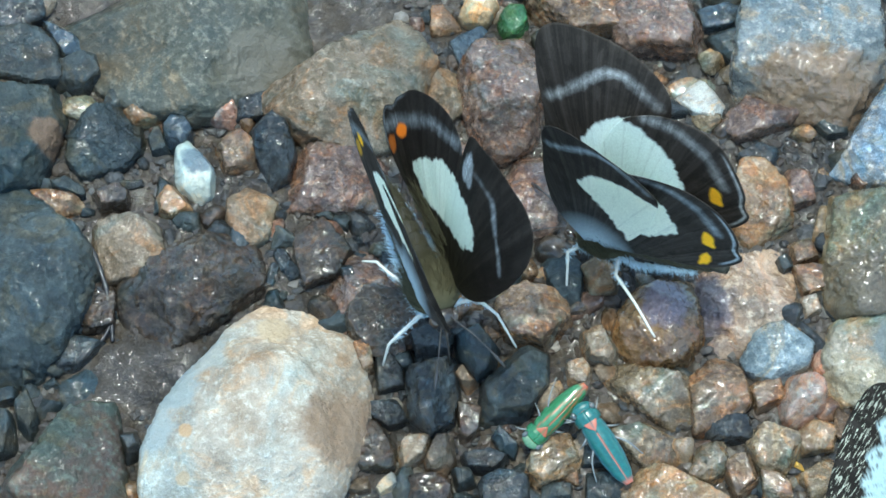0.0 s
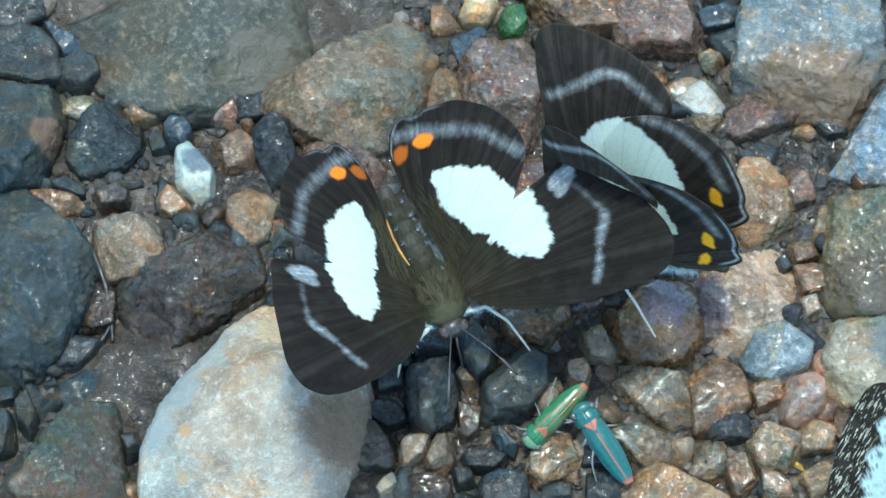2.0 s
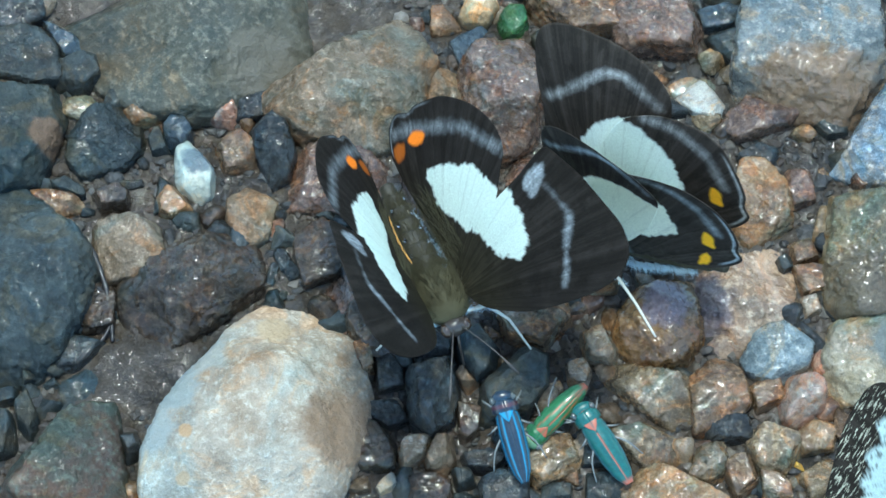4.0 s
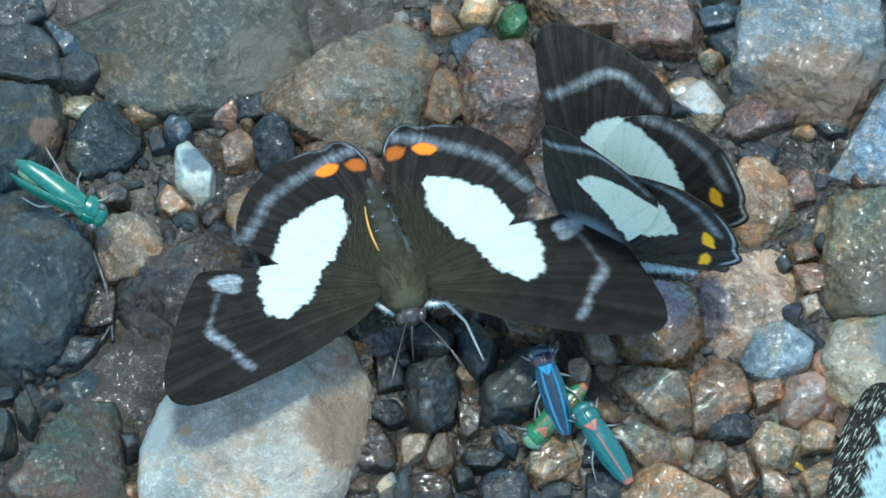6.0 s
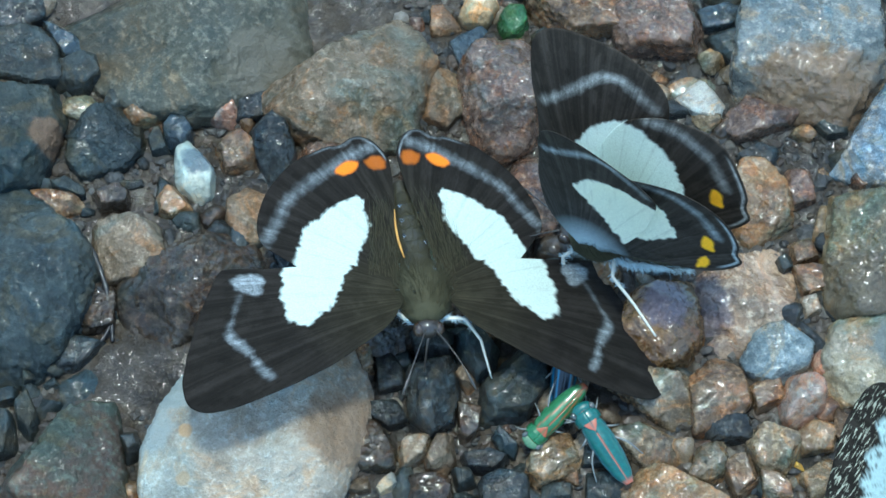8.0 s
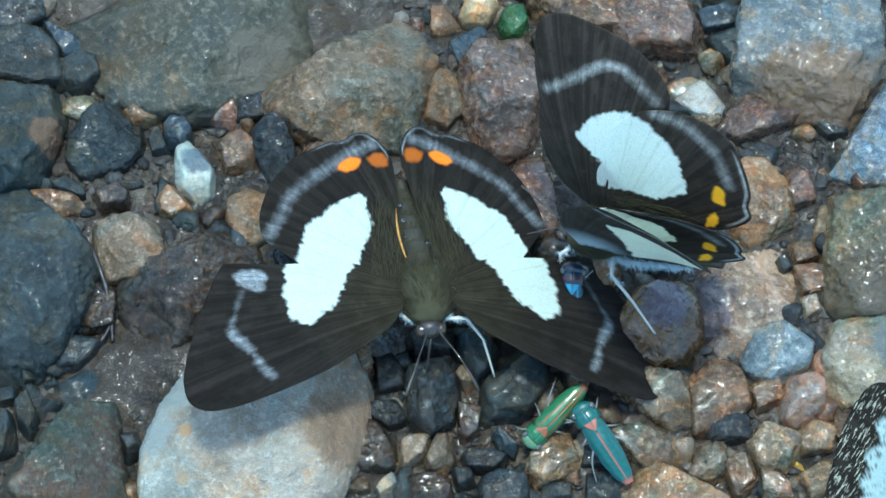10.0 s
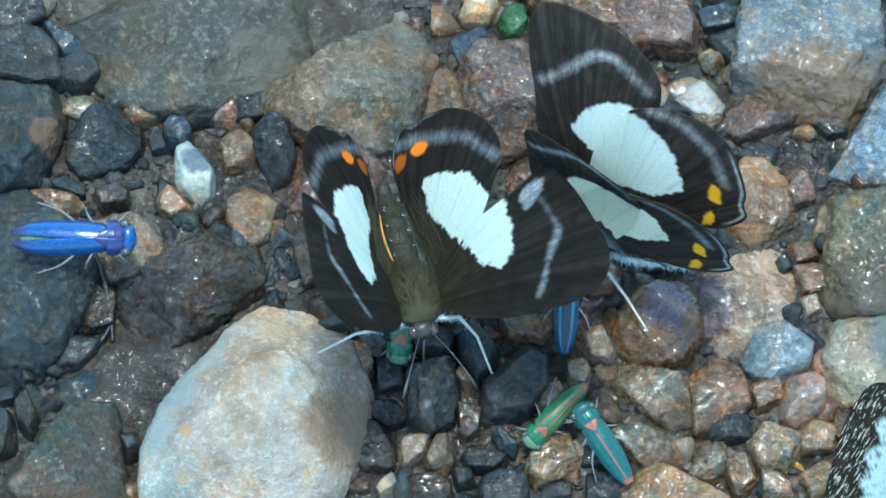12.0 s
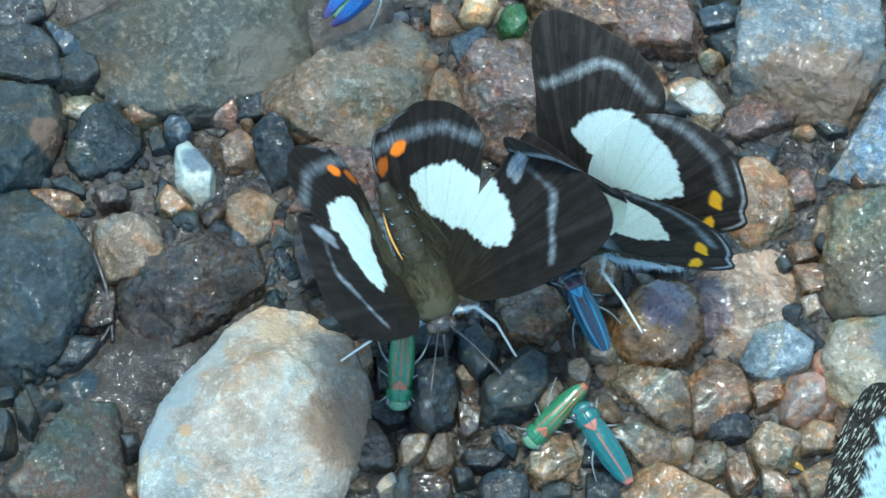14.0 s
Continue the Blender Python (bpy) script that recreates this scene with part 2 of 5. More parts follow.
def roughen(dirs, rad, seed, size, amount):
    """Fractal unevenness in metres over the block: chips, ridges and grain."""
    off = Vector((seed * 7.31, seed * 3.17, seed * 1.91))
    out = np.empty(len(dirs))
    for i, (d, r) in enumerate(zip(dirs, rad)):
        q = Vector(d * r) / size + off
        out[i] = (0.35 + 0.7 * noise.noise(q) - 0.9 * abs(noise.noise(q * 1.7)) + 0.5 * noise.noise(q * 2.3) - 0.45 * abs(noise.noise(q * 4.3))
                  + 0.3 * noise.noise(q * 8.1) + 0.2 * noise.noise(q * 17.0))
    return rad + out * amount


def stone(name, key, x, y, high, power, cuts, label, faces=""):
    """A stone set into the bed: mm; cuts are the bearings and distances of its flat sides,
    faces the bearings, slopes and distances of its broken faces."""
    seed = len(TAKEN) + 1
    rnd = random.Random(seed)
    sides = [(float(a), float(b)) for a, b in (c.split(":") for c in cuts.split())]
    TAKEN.append((x, y, sides))
    wide = sum(d for _, d in sides) / len(sides)
    blocky = min(max((power - 4) / 5, 0), 1)           # 0 water-worn, 1 freshly broken
    planes = []
    for a, d in sides:
        lean = rnd.uniform(0.0, 0.16 if wide > 9 else 0.25)
        n = Vector((math.cos(radians(a)), math.sin(radians(a)), lean)).normalized()
        planes.append((n, d * MM * (1.07 if wide > 9 else 1.13)))
    rise, sink = 0.7 * high, max(0.8 * high, 2.5)
    tops = [(rnd.uniform(0, 6.28), rnd.uniform(0.02, 0.12 + 0.16 * blocky)) for _ in range(3)]
    for a, t in tops:
        planes.append((Vector((math.cos(a) * t, math.sin(a) * t, 1)).normalized(), rise * MM * rnd.uniform(1.0, 1.12)))
    for a, e, d in (map(float, c.split("/")) for c in faces.split()):
        planes.append((Vector((math.cos(radians(a)) * math.sin(radians(e)), math.sin(radians(a)) * math.sin(radians(e)), math.cos(radians(e)))), d * MM))
    ways = []
    for k in range(0 if faces else 9 if wide > 5 else 5 if wide > 2 else 3):
        w = Vector((rnd.gauss(0, 1), rnd.gauss(0, 1), abs(rnd.gauss(0.5, 0.5)) + 0.6))
        ways.append(Vector((w.x, w.y, w.z * wide / high)).normalized())
    if ways:
        for n, r in zip(ways, soft_hull(np.array([w[:] for w in ways]), planes + [(Vector((0, 0, -1)), sink * MM)], 20)):
            planes.append((n, r * rnd.uniform(0.94 - 0.06 * blocky, 0.99)))
    planes.append((Vector((0, 0, -1)), sink * MM))
    dirs, tris = ball(6 if wide > 4 else 5)
    stretch = np.array([wide, wide, high]) / wide
    dirs = dirs * stretch
    dirs = dirs / np.linalg.norm(dirs, axis=1)[:, None]
    rad = soft_hull(dirs, planes, 14 + 26 * blocky)
    rad = roughen(dirs, rad, seed, max(wide * 0.5, 1.5) * MM, min(wide, 9) * 0.075 * MM)
    ob = new(name, link_mesh(name, dirs * rad[:, None], tris, [STONE[key]]))
    ob.location = (x * MM, y * MM, (0.3 * high + (0.7 if wide < 3 else 0.0)) * MM)
    return tagged(ob, label, name, "stones of the stream bank")


def free_of_stones(x, y, margin):
    for sx, sy, sides in TAKEN:
        if all((x - sx) * math.cos(radians(a)) + (y - sy) * math.sin(radians(a)) < d - margin for a, d in sides):
            return False
    return True


def silt_at(x, y):
    """1 where a bank of smooth silt lies between the stones, 0 elsewhere."""
    return math.exp(-((x + 0.0385) / 0.009) ** 2 - ((y + 0.0185) / 0.007) ** 2)


def rise_at(x, y):
    """Height of the silt, metres in, metres out."""
    q = Vector((x * 60, y * 60, 0.3))
    fade = 1 / (1 + (max(abs(x), abs(y)) / 0.3) ** 4)
    mud = silt_at(x, y)
    wash = 0.2 + 0.2 * math.tanh((x - 0.02) / 0.012)          # wetter, deeper mud towards the right bank
    return (1.2 + 2.2 * mud + wash + fade * (1.1 * noise.noise(q) + 0.6 * noise.noise(q * 4) + 0.35 * noise.noise(q * 13) - 0.3 * abs(noise.noise(q * 24)))) * MM


def build_ground():
    near = np.linspace(-0.07, 0.07, 281)
    far = 0.07 * 1.3 ** np.arange(1, 27)
    axis = np.concatenate([-far[::-1], near, far])
    n = len(axis)
    verts = [(x, y, rise_at(x, y)) for y in axis for x in axis]
    faces = [(j * n + i, j * n + i + 1, (j + 1) * n + i + 1, (j + 1) * n + i) for j in range(n - 1) for i in range(n - 1)]
    ob = new("ground", link_mesh("ground", verts, faces, [ground_mat()]))
    tagged(ob, "dark wet silt of a stream bank", "ground", kind="structure")


def build_grit():
    """Fine grit between the stones, and the coarser gravel that goes on around."""
    rnd = random.Random(5)
    dirs, faces = ball(2)
    verts, polys = [], []
    spots = []
    while len(spots) < 6500:
        x, y = rnd.uniform(-66, 66), rnd.uniform(-46, 48)
        if free_of_stones(x, y, 0.7) and rnd.random() > 1.3 * silt_at(x * MM, y * MM):
            spots.append((x, y, rnd.choice((0.2, 0.26, 0.34, 0.45, 0.6, 0.8)) * rnd.uniform(0.7, 1.35)))
    for _ in range(2600):
        a, r = rnd.uniform(0, 6.283), rnd.uniform(60, 190)
        x, y = r * math.cos(a), r * math.sin(a)
        if abs(x) > 66 or y < -46 or y > 48:
            spots.append((x, y, rnd.uniform(1, 6) * rnd.uniform(0.6, 1.2)))
    for x, y, s in spots:
        turn = Euler((rnd.uniform(0, 6), rnd.uniform(0, 6), rnd.uniform(0, 6))).to_matrix()
        planes = [(Vector((rnd.gauss(0, 1), rnd.gauss(0, 1), rnd.gauss(0, 1))).normalized(), s * MM * rnd.uniform(0.55, 1.1)) for _ in range(8)]
        rad = np.minimum(soft_hull(dirs, planes, 34), 1.6 * s * MM)
        pts = (dirs * rad[:, None]) @ np.array(turn)
        pts *= np.array([rnd.uniform(0.7, 1.3), rnd.uniform(0.7, 1.3), 0.7])
        pts += np.array([x * MM, y * MM, rise_at(x * MM, y * MM) - s * 0.08 * MM])
        k = len(verts)
        verts.extend(pts)
        polys.extend([[k + i for i in f] for f in faces])
    ob = new("gravel", link_mesh("gravel", verts, polys, [gravel_mat()], False))
    tagged(ob, "wet mixed grit and fine gravel between the stones", "gravel", kind="stuff")


def build_chips():
    """Loose pebbles a few millimetres wide in the gaps."""
    rnd = random.Random(11)
    keys = ["grey", "blue", "slate", "dark", "brown", "olive", "tan", "slate", "brown", "red", "sparkle", "blue"]
    dirs, faces = ball(3)
    shapes = []
    for k, key in enumerate(keys):
        planes = [(Vector((rnd.gauss(0, 1), rnd.gauss(0, 1), rnd.gauss(0, 0.8))).normalized(), rnd.uniform(0.62, 1.1) * MM) for _ in range(9)]
        rad = np.minimum(soft_hull(dirs, planes, 40), 1.5 * MM)
        rad = roughen(dirs, rad, 200 + k, 0.9 * MM, 0.1 * MM)
        pts = dirs * rad[:, None] * np.array([1.15, 0.9, 0.75])
        shapes.append(link_mesh("pebble", pts, faces, [STONE[key]]))
    words = {"grey": "small grey pebble lying in wet grit", "blue": "small blue-grey pebble lying in wet grit",
             "slate": "small dark slate pebble in wet grit", "dark": "small dark brown pebble in grit",
             "brown": "small wet brown pebble in grit", "olive": "small olive-brown pebble in grit",
             "tan": "small pale tan pebble in grit", "red": "small reddish wet pebble in grit",
             "sparkle": "small glittering grey-brown pebble in grit"}
    made = 0
    while made < 215:
        x, y = rnd.uniform(-60, 60), rnd.uniform(-37, 40)
        s = rnd.choice((0.8, 1.0, 1.4, 1.9)) * rnd.uniform(0.85, 1.2)
        if not free_of_stones(x, y, 0.15 * s) or silt_at(x * MM, y * MM) > 0.3:
            continue
        k = rnd.randrange(len(keys))
        if x < -10 and keys[k] in ("tan", "brown", "sparkle", "red") and rnd.random() < 0.6:
            k = rnd.choice((0, 1, 2, 7, 11))
        ob = new("pebble", shapes[k])
        ob.matrix_world = pose(x * MM, y * MM, rise_at(x * MM, y * MM) + 0.12 * s * MM, rnd.uniform(-25, 25), rnd.uniform(-25, 25), rnd.uniform(0, 360)) @ Matrix.Scale(s, 4)
        tagged(ob, words[keys[k]], "pebble", "loose pebbles in the grit")
        made += 1



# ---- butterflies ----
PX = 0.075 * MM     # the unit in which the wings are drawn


def curve(points, n, closed=True):
    """A smooth line of n points through a few control points."""
    p = np.array(points, float)
    k = len(p)
    out = []
    for s in np.linspace(0, k if closed else k - 1, n, endpoint=not closed):
        i = min(int(s), k - 1 if closed else k - 2)
        u = s - i
        if closed:
            a, b, c, d = p[(i - 1) % k], p[i], p[(i + 1) % k], p[(i + 2) % k]
        else:
            a, b, c, d = p[max(i - 1, 0)], p[i], p[i + 1], p[min(i + 2, k - 1)]
        out.append(0.5 * (2 * b + (c - a) * u + (2 * a - 5 * b + 4 * c - d) * u * u + (3 * b - a - 3 * c + d) * u ** 3))
    return np.array(out)


def off_line(q, line, closed):
    """Distance from the points q to a line; inside a closed one it is negative."""
    a = line if closed else line[:-1]
    b = np.roll(line, -1, 0) if closed else line[1:]
    best = np.full(len(q), 1e9)
    odd = np.zeros(len(q), bool)
    for (ax, ay), (bx, by) in zip(a, b):
        ex, ey = bx - ax, by - ay
        u = np.clip(((q[:, 0] - ax) * ex + (q[:, 1] - ay) * ey) / (ex * ex + ey * ey + 1e-12), 0, 1)
        best = np.minimum(best, np.hypot(q[:, 0] - ax - u * ex, q[:, 1] - ay - u * ey))
        if closed:
            cross = ((ay > q[:, 1]) != (by > q[:, 1])) & (q[:, 0] < ex * (q[:, 1] - ay) / (ey if ey else 1e-9) + ax)
            odd ^= cross
    return np.where(odd, -best, best) if closed else best


def soft(d, w):
    return np.clip(0.5 - d / w, 0, 1)


def ragged(q, size, amount):
    return np.array([noise.noise(Vector((x / size, y / size, 1.7))) for x, y in q]) * amount


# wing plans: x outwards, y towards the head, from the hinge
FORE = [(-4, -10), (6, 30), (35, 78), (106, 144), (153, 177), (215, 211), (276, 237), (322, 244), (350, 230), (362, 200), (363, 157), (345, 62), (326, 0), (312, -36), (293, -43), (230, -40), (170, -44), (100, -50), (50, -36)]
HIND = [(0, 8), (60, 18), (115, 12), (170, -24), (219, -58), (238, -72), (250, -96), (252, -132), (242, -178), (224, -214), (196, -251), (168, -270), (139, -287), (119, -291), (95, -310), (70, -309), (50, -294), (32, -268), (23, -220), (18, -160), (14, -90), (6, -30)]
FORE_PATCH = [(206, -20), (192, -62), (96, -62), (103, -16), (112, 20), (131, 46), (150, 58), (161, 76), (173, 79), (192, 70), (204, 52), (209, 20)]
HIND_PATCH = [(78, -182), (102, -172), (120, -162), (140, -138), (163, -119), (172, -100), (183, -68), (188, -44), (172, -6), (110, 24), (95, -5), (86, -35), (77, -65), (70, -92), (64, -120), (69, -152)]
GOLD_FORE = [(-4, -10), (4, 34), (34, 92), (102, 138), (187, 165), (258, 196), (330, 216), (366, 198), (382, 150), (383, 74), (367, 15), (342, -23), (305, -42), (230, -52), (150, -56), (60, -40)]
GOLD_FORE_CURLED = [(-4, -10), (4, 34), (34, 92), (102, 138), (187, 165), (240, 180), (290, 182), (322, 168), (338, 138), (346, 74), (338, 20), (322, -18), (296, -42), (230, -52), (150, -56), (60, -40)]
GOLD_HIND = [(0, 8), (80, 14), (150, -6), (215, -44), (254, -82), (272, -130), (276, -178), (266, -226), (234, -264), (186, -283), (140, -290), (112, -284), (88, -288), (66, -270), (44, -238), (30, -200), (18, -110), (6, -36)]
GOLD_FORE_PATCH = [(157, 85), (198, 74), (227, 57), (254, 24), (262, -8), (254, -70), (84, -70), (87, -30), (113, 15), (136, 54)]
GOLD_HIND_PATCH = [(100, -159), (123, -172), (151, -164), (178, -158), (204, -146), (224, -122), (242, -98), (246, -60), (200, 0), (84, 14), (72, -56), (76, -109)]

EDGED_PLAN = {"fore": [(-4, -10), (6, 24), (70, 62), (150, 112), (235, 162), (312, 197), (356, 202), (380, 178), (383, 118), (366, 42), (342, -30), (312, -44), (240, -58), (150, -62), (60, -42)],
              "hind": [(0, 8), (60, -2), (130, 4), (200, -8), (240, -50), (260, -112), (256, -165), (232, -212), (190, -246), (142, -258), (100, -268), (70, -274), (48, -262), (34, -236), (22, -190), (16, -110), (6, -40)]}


def wing_marks(kind, q):
    """Masks of the wing's pattern: white, grey, orange, and hair near the root."""
    jag = ragged(q, 9, 7) + ragged(q, 30, 5)
    root = np.hypot(q[:, 0], q[:, 1])
    if kind == "fore":
        white = soft(off_line(q, curve(FORE_PATCH, 90), True) + jag, 4)
        bar = curve([(276, 12), (285, 54), (290, 94), (262, 125), (242, 154), (223, 181)], 30, False)
        wide = np.interp(q[:, 1], [10, 70, 100, 185], [1, 3, 6, 5])
        grey = np.interp(q[:, 1], [10, 80, 110, 185], [0.3, 0.5, 0.95, 0.7]) * soft(off_line(q, bar, False) - wide + jag * 0.7, 11)
        spot = off_line(q, curve([(290, -24), (262, -27), (240, -22), (240, 4), (250, 15), (268, 9), (284, -4)], 24), True)
        grey = np.maximum(grey, soft(spot + jag * 0.6, 7) * (0.8 + ragged(q, 6, 0.4)))
        orange = np.zeros(len(q))
        hair = np.clip(1 - root / 210, 0, 1)
    else:
        white = soft(off_line(q, curve(HIND_PATCH, 90), True) + jag, 4)
        band = curve([(238, -82), (221, -118), (208, -156), (185, -190), (157, -217), (128, -241), (99, -270), (66, -288)], 36, False)
        wide = np.interp(q[:, 0], [60, 120, 238], [7, 8, 6])
        grey = 0.55 * soft(off_line(q, band, False) - wide + jag * 0.8, 18)
        edge = -off_line(q, curve(HIND, 200), True)
        tail = np.clip((-q[:, 1] - 262) / 12, 0, 1)
        grey = np.maximum(grey, 1.1 * soft(np.abs(edge - 5) - 0.9, 2.5) * tail)
        orange = soft(off_line(q, curve([(124, -231), (106, -228), (90, -241), (87, -256), (104, -257), (119, -245)], 24), True) + jag * 0.3, 4)
        orange = np.maximum(orange, 0.42 * soft(off_line(q, curve([(72, -258), (60, -272), (42, -268), (38, -250), (58, -244)], 24), True) + jag * 0.5, 6))
        hair = np.clip(1 - np.maximum(q[:, 0] / 95, 0) * np.clip(-q[:, 1] / 60, 0.6, 1), 0, 1) * np.clip(1.15 + q[:, 1] / 260, 0, 1)
    return white, grey, orange, hair


def gold_marks(kind, q):
    """The pattern of the yellow-spotted butterfly: a long grey bar, a broad white patch."""
    jag = ragged(q, 9, 6) + ragged(q, 30, 4)
    root = np.hypot(q[:, 0], q[:, 1])
    if kind == "fore":
        white = soft(off_line(q, curve(GOLD_FORE_PATCH, 90), True) + jag, 4)
        bar = curve([(222, 160), (269, 124), (318, 92), (331, 56), (318, 16), (302, -20)], 30, False)
        grey = np.interp(q[:, 1], [-20, 20, 60, 160], [0.35, 0.55, 0.9, 0.9]) * soft(off_line(q, bar, False) - 7 + jag * 0.8, 15)
        orange = np.zeros(len(q))
        hair = np.clip(1 - root / 170, 0, 1)
    else:
        white = soft(off_line(q, curve(GOLD_HIND_PATCH, 90), True) + jag, 4)
        band = curve([(262, -120), (260, -150), (248, -188), (220, -221), (185, -240), (150, -250)], 30, False)
        grey = 0.65 * soft(off_line(q, band, False) - 7 + jag * 0.8, 18)
        edge = -off_line(q, curve(GOLD_HIND, 200), True)
        tail = np.clip((-q[:, 1] - 235) / 20, 0, 1) * np.clip((230 - q[:, 0]) / 40, 0, 1)
        grey = np.maximum(grey, 1.2 * soft(np.abs(edge - 8) - 2.2, 3) * tail)
        orange = soft(off_line(q, curve([(141, -224), (134, -241), (114, -240), (100, -236), (106, -218)], 24), True) + jag * 0.4, 4)
        orange = np.maximum(orange, soft(off_line(q, curve([(62, -207), (78, -221), (52, -222), (38, -200)], 24), True) + jag * 0.4, 4))
        hair = np.clip(1 - root / 150, 0, 1)
    return white, grey, orange, hair


def wing_colours(name, dark, olive, white, grey, orange, blue, dashes=0.0):
    """Scales of a wing from its masks: fine grain, streaks along the veins, matt with a faint sheen."""
    n = Nodes(name)
    at = n.add("Attribute")
    at.attribute_name = "marks"
    sep = n.add("SeparateColor")
    n.link(at.outputs["Color"], sep.inputs[0])
    tc = n.add("TexCoord")
    v = tc.outputs["Object"]
    grain = n.noise(v, 5200, 3, 0.7)
    cloud = n.noise(v, 380, 4)
    part_xyz, polar = n.add("SeparateXYZ"), n.add("CombineXYZ")     # rows of scales run out from the hinge
    n.link(v, part_xyz.inputs[0])
    n.link(n.math("ARCTAN2", part_xyz.outputs[1], n.math("ADD", n.math("ABSOLUTE", part_xyz.outputs[0]), 0.004)), polar.inputs[0])
    n.link(n.math("MULTIPLY", cloud, 0.05), polar.inputs[1])
    streak = n.noise(polar.outputs[0], 26, 3, 0.7)
    col = n.mix(n.math("MULTIPLY", at.outputs["Alpha"], 0.85), dark, olive)
    col = n.mix(0.6, col, n.ramp(cloud, (0.3, G(0.6)), (0.7, G(1.4))), "MULTIPLY")
    col = n.mix(n.math("MULTIPLY", sep.outputs[1], n.ramp(grain, (0.3, G(0.55)), (0.6, G(1)))), col, grey)
    col = n.mix(0.8, col, n.ramp(streak, (0.36, G(0.55)), (0.5, G(1.0)), (0.66, G(1.7))), "MULTIPLY")
    col = n.mix(sep.outputs[2], col, orange)
    col = n.mix(sep.outputs[0], col, n.mix(0.35, white, n.ramp(streak, (0.34, G(0.6)), (0.46, G(1.0))), "MULTIPLY"))
    if blue:
        at2 = n.math("MULTIPLY", n.ramp(at.outputs["Alpha"], (0.5, G(0)), (0.85, G(1))), 0.9)
        col = n.mix(at2, col, blue)
    col = n.mix(0.5, col, n.ramp(grain, (0.25, G(0.6)), (0.75, G(1.35))), "MULTIPLY")
    n.link(col, n.bsdf.inputs["Base Color"])
    n.bsdf.inputs["Roughness"].default_value = 0.7
    n.bsdf.inputs["Specular IOR Level"].default_value = 0.05
    n.bsdf.inputs["Sheen Weight"].default_value = 0.0
    n.link(n.bump(grain, 0.00008, 0.7), n.bsdf.inputs["Normal"])
    # light shines through the thin wing, most of all through the pale patch
    thin, both = n.add("BsdfTranslucent"), n.add("MixShader")
    n.link(col, thin.inputs["Color"])
    n.link(n.math("ADD", n.math("MULTIPLY", sep.outputs[0], 0.38), 0.1), both.inputs[0])
    n.link(n.bsdf.outputs[0], both.inputs[1])
    n.link(thin.outputs[0], both.inputs[2])
    n.link(both.outputs[0], n.tree.nodes["Material Output"].inputs[0])
    if dashes:
        m = n.add("Mapping")
        m.inputs["Scale"].default_value = (1.0, 0.16, 1.0)
        m.inputs["Rotation"].default_value = (0, 0, dashes)
        n.link(v, m.inputs["Vector"])
        f = n.ramp(n.noise(m.outputs[0], 4800, 2), (0.57, G(0)), (0.64, G(0.8)))
        for l in list(n.tree.links):
            if l.from_socket == sep.outputs[1]:
                to = l.to_socket
                n.link(n.math("MULTIPLY", sep.outputs[1], f), to)
                break
    return n.mat


WING_TOP = wing_colours("wing_scales_upper", (0.015, 0.013, 0.0115), (0.029, 0.0255, 0.015), (0.7, 0.8, 0.75), (0.26, 0.29, 0.31), (0.75, 0.2, 0.02), None)
WING_GOLD = wing_colours("wing_scales_yellow_spots", (0.036, 0.03, 0.025), (0.026, 0.024, 0.02), (0.88, 0.97, 0.94), (0.38, 0.38, 0.36), (1.0, 0.52, 0.03), None)
WING_EDGED = wing_colours("wing_scales_pale", (0.016, 0.014, 0.012), (0.03, 0.03, 0.03), (0.46, 0.6, 0.6), (0.42, 0.43, 0.34), (0.5, 0.4, 0.1), None, 0.2)
WING_UNDER = wing_colours("wing_scales_under", (0.04, 0.034, 0.029), (0.03, 0.03, 0.03), (0.9, 0.9, 0.78), (0.4, 0.44, 0.46), (0.95, 0.5, 0.03), (0.34, 0.41, 0.45))


def pale_marks(kind, q):
    """Plain white wing, a little grey towards the root."""
    root = np.hypot(q[:, 0], q[:, 1])
    return np.ones(len(q)), np.zeros(len(q)), np.zeros(len(q)), np.clip(1 - root / 60, 0, 1)


def edged_marks(kind, q):
    """Pale wing with a broad dark edge that carries short pale dashes."""
    rim = -off_line(q, curve(EDGED_PLAN[kind], 160), True)
    white = soft(54 - rim + ragged(q, 20, 16), 8)
    lace = soft(np.abs(ragged(q, 16, 1.0)) - 0.07, 0.08) * soft(rim - 85, 40)
    return np.clip(white - 0.8 * lace, 0, 1), soft(rim - 52, 10), np.zeros(len(q)), np.zeros(len(q))


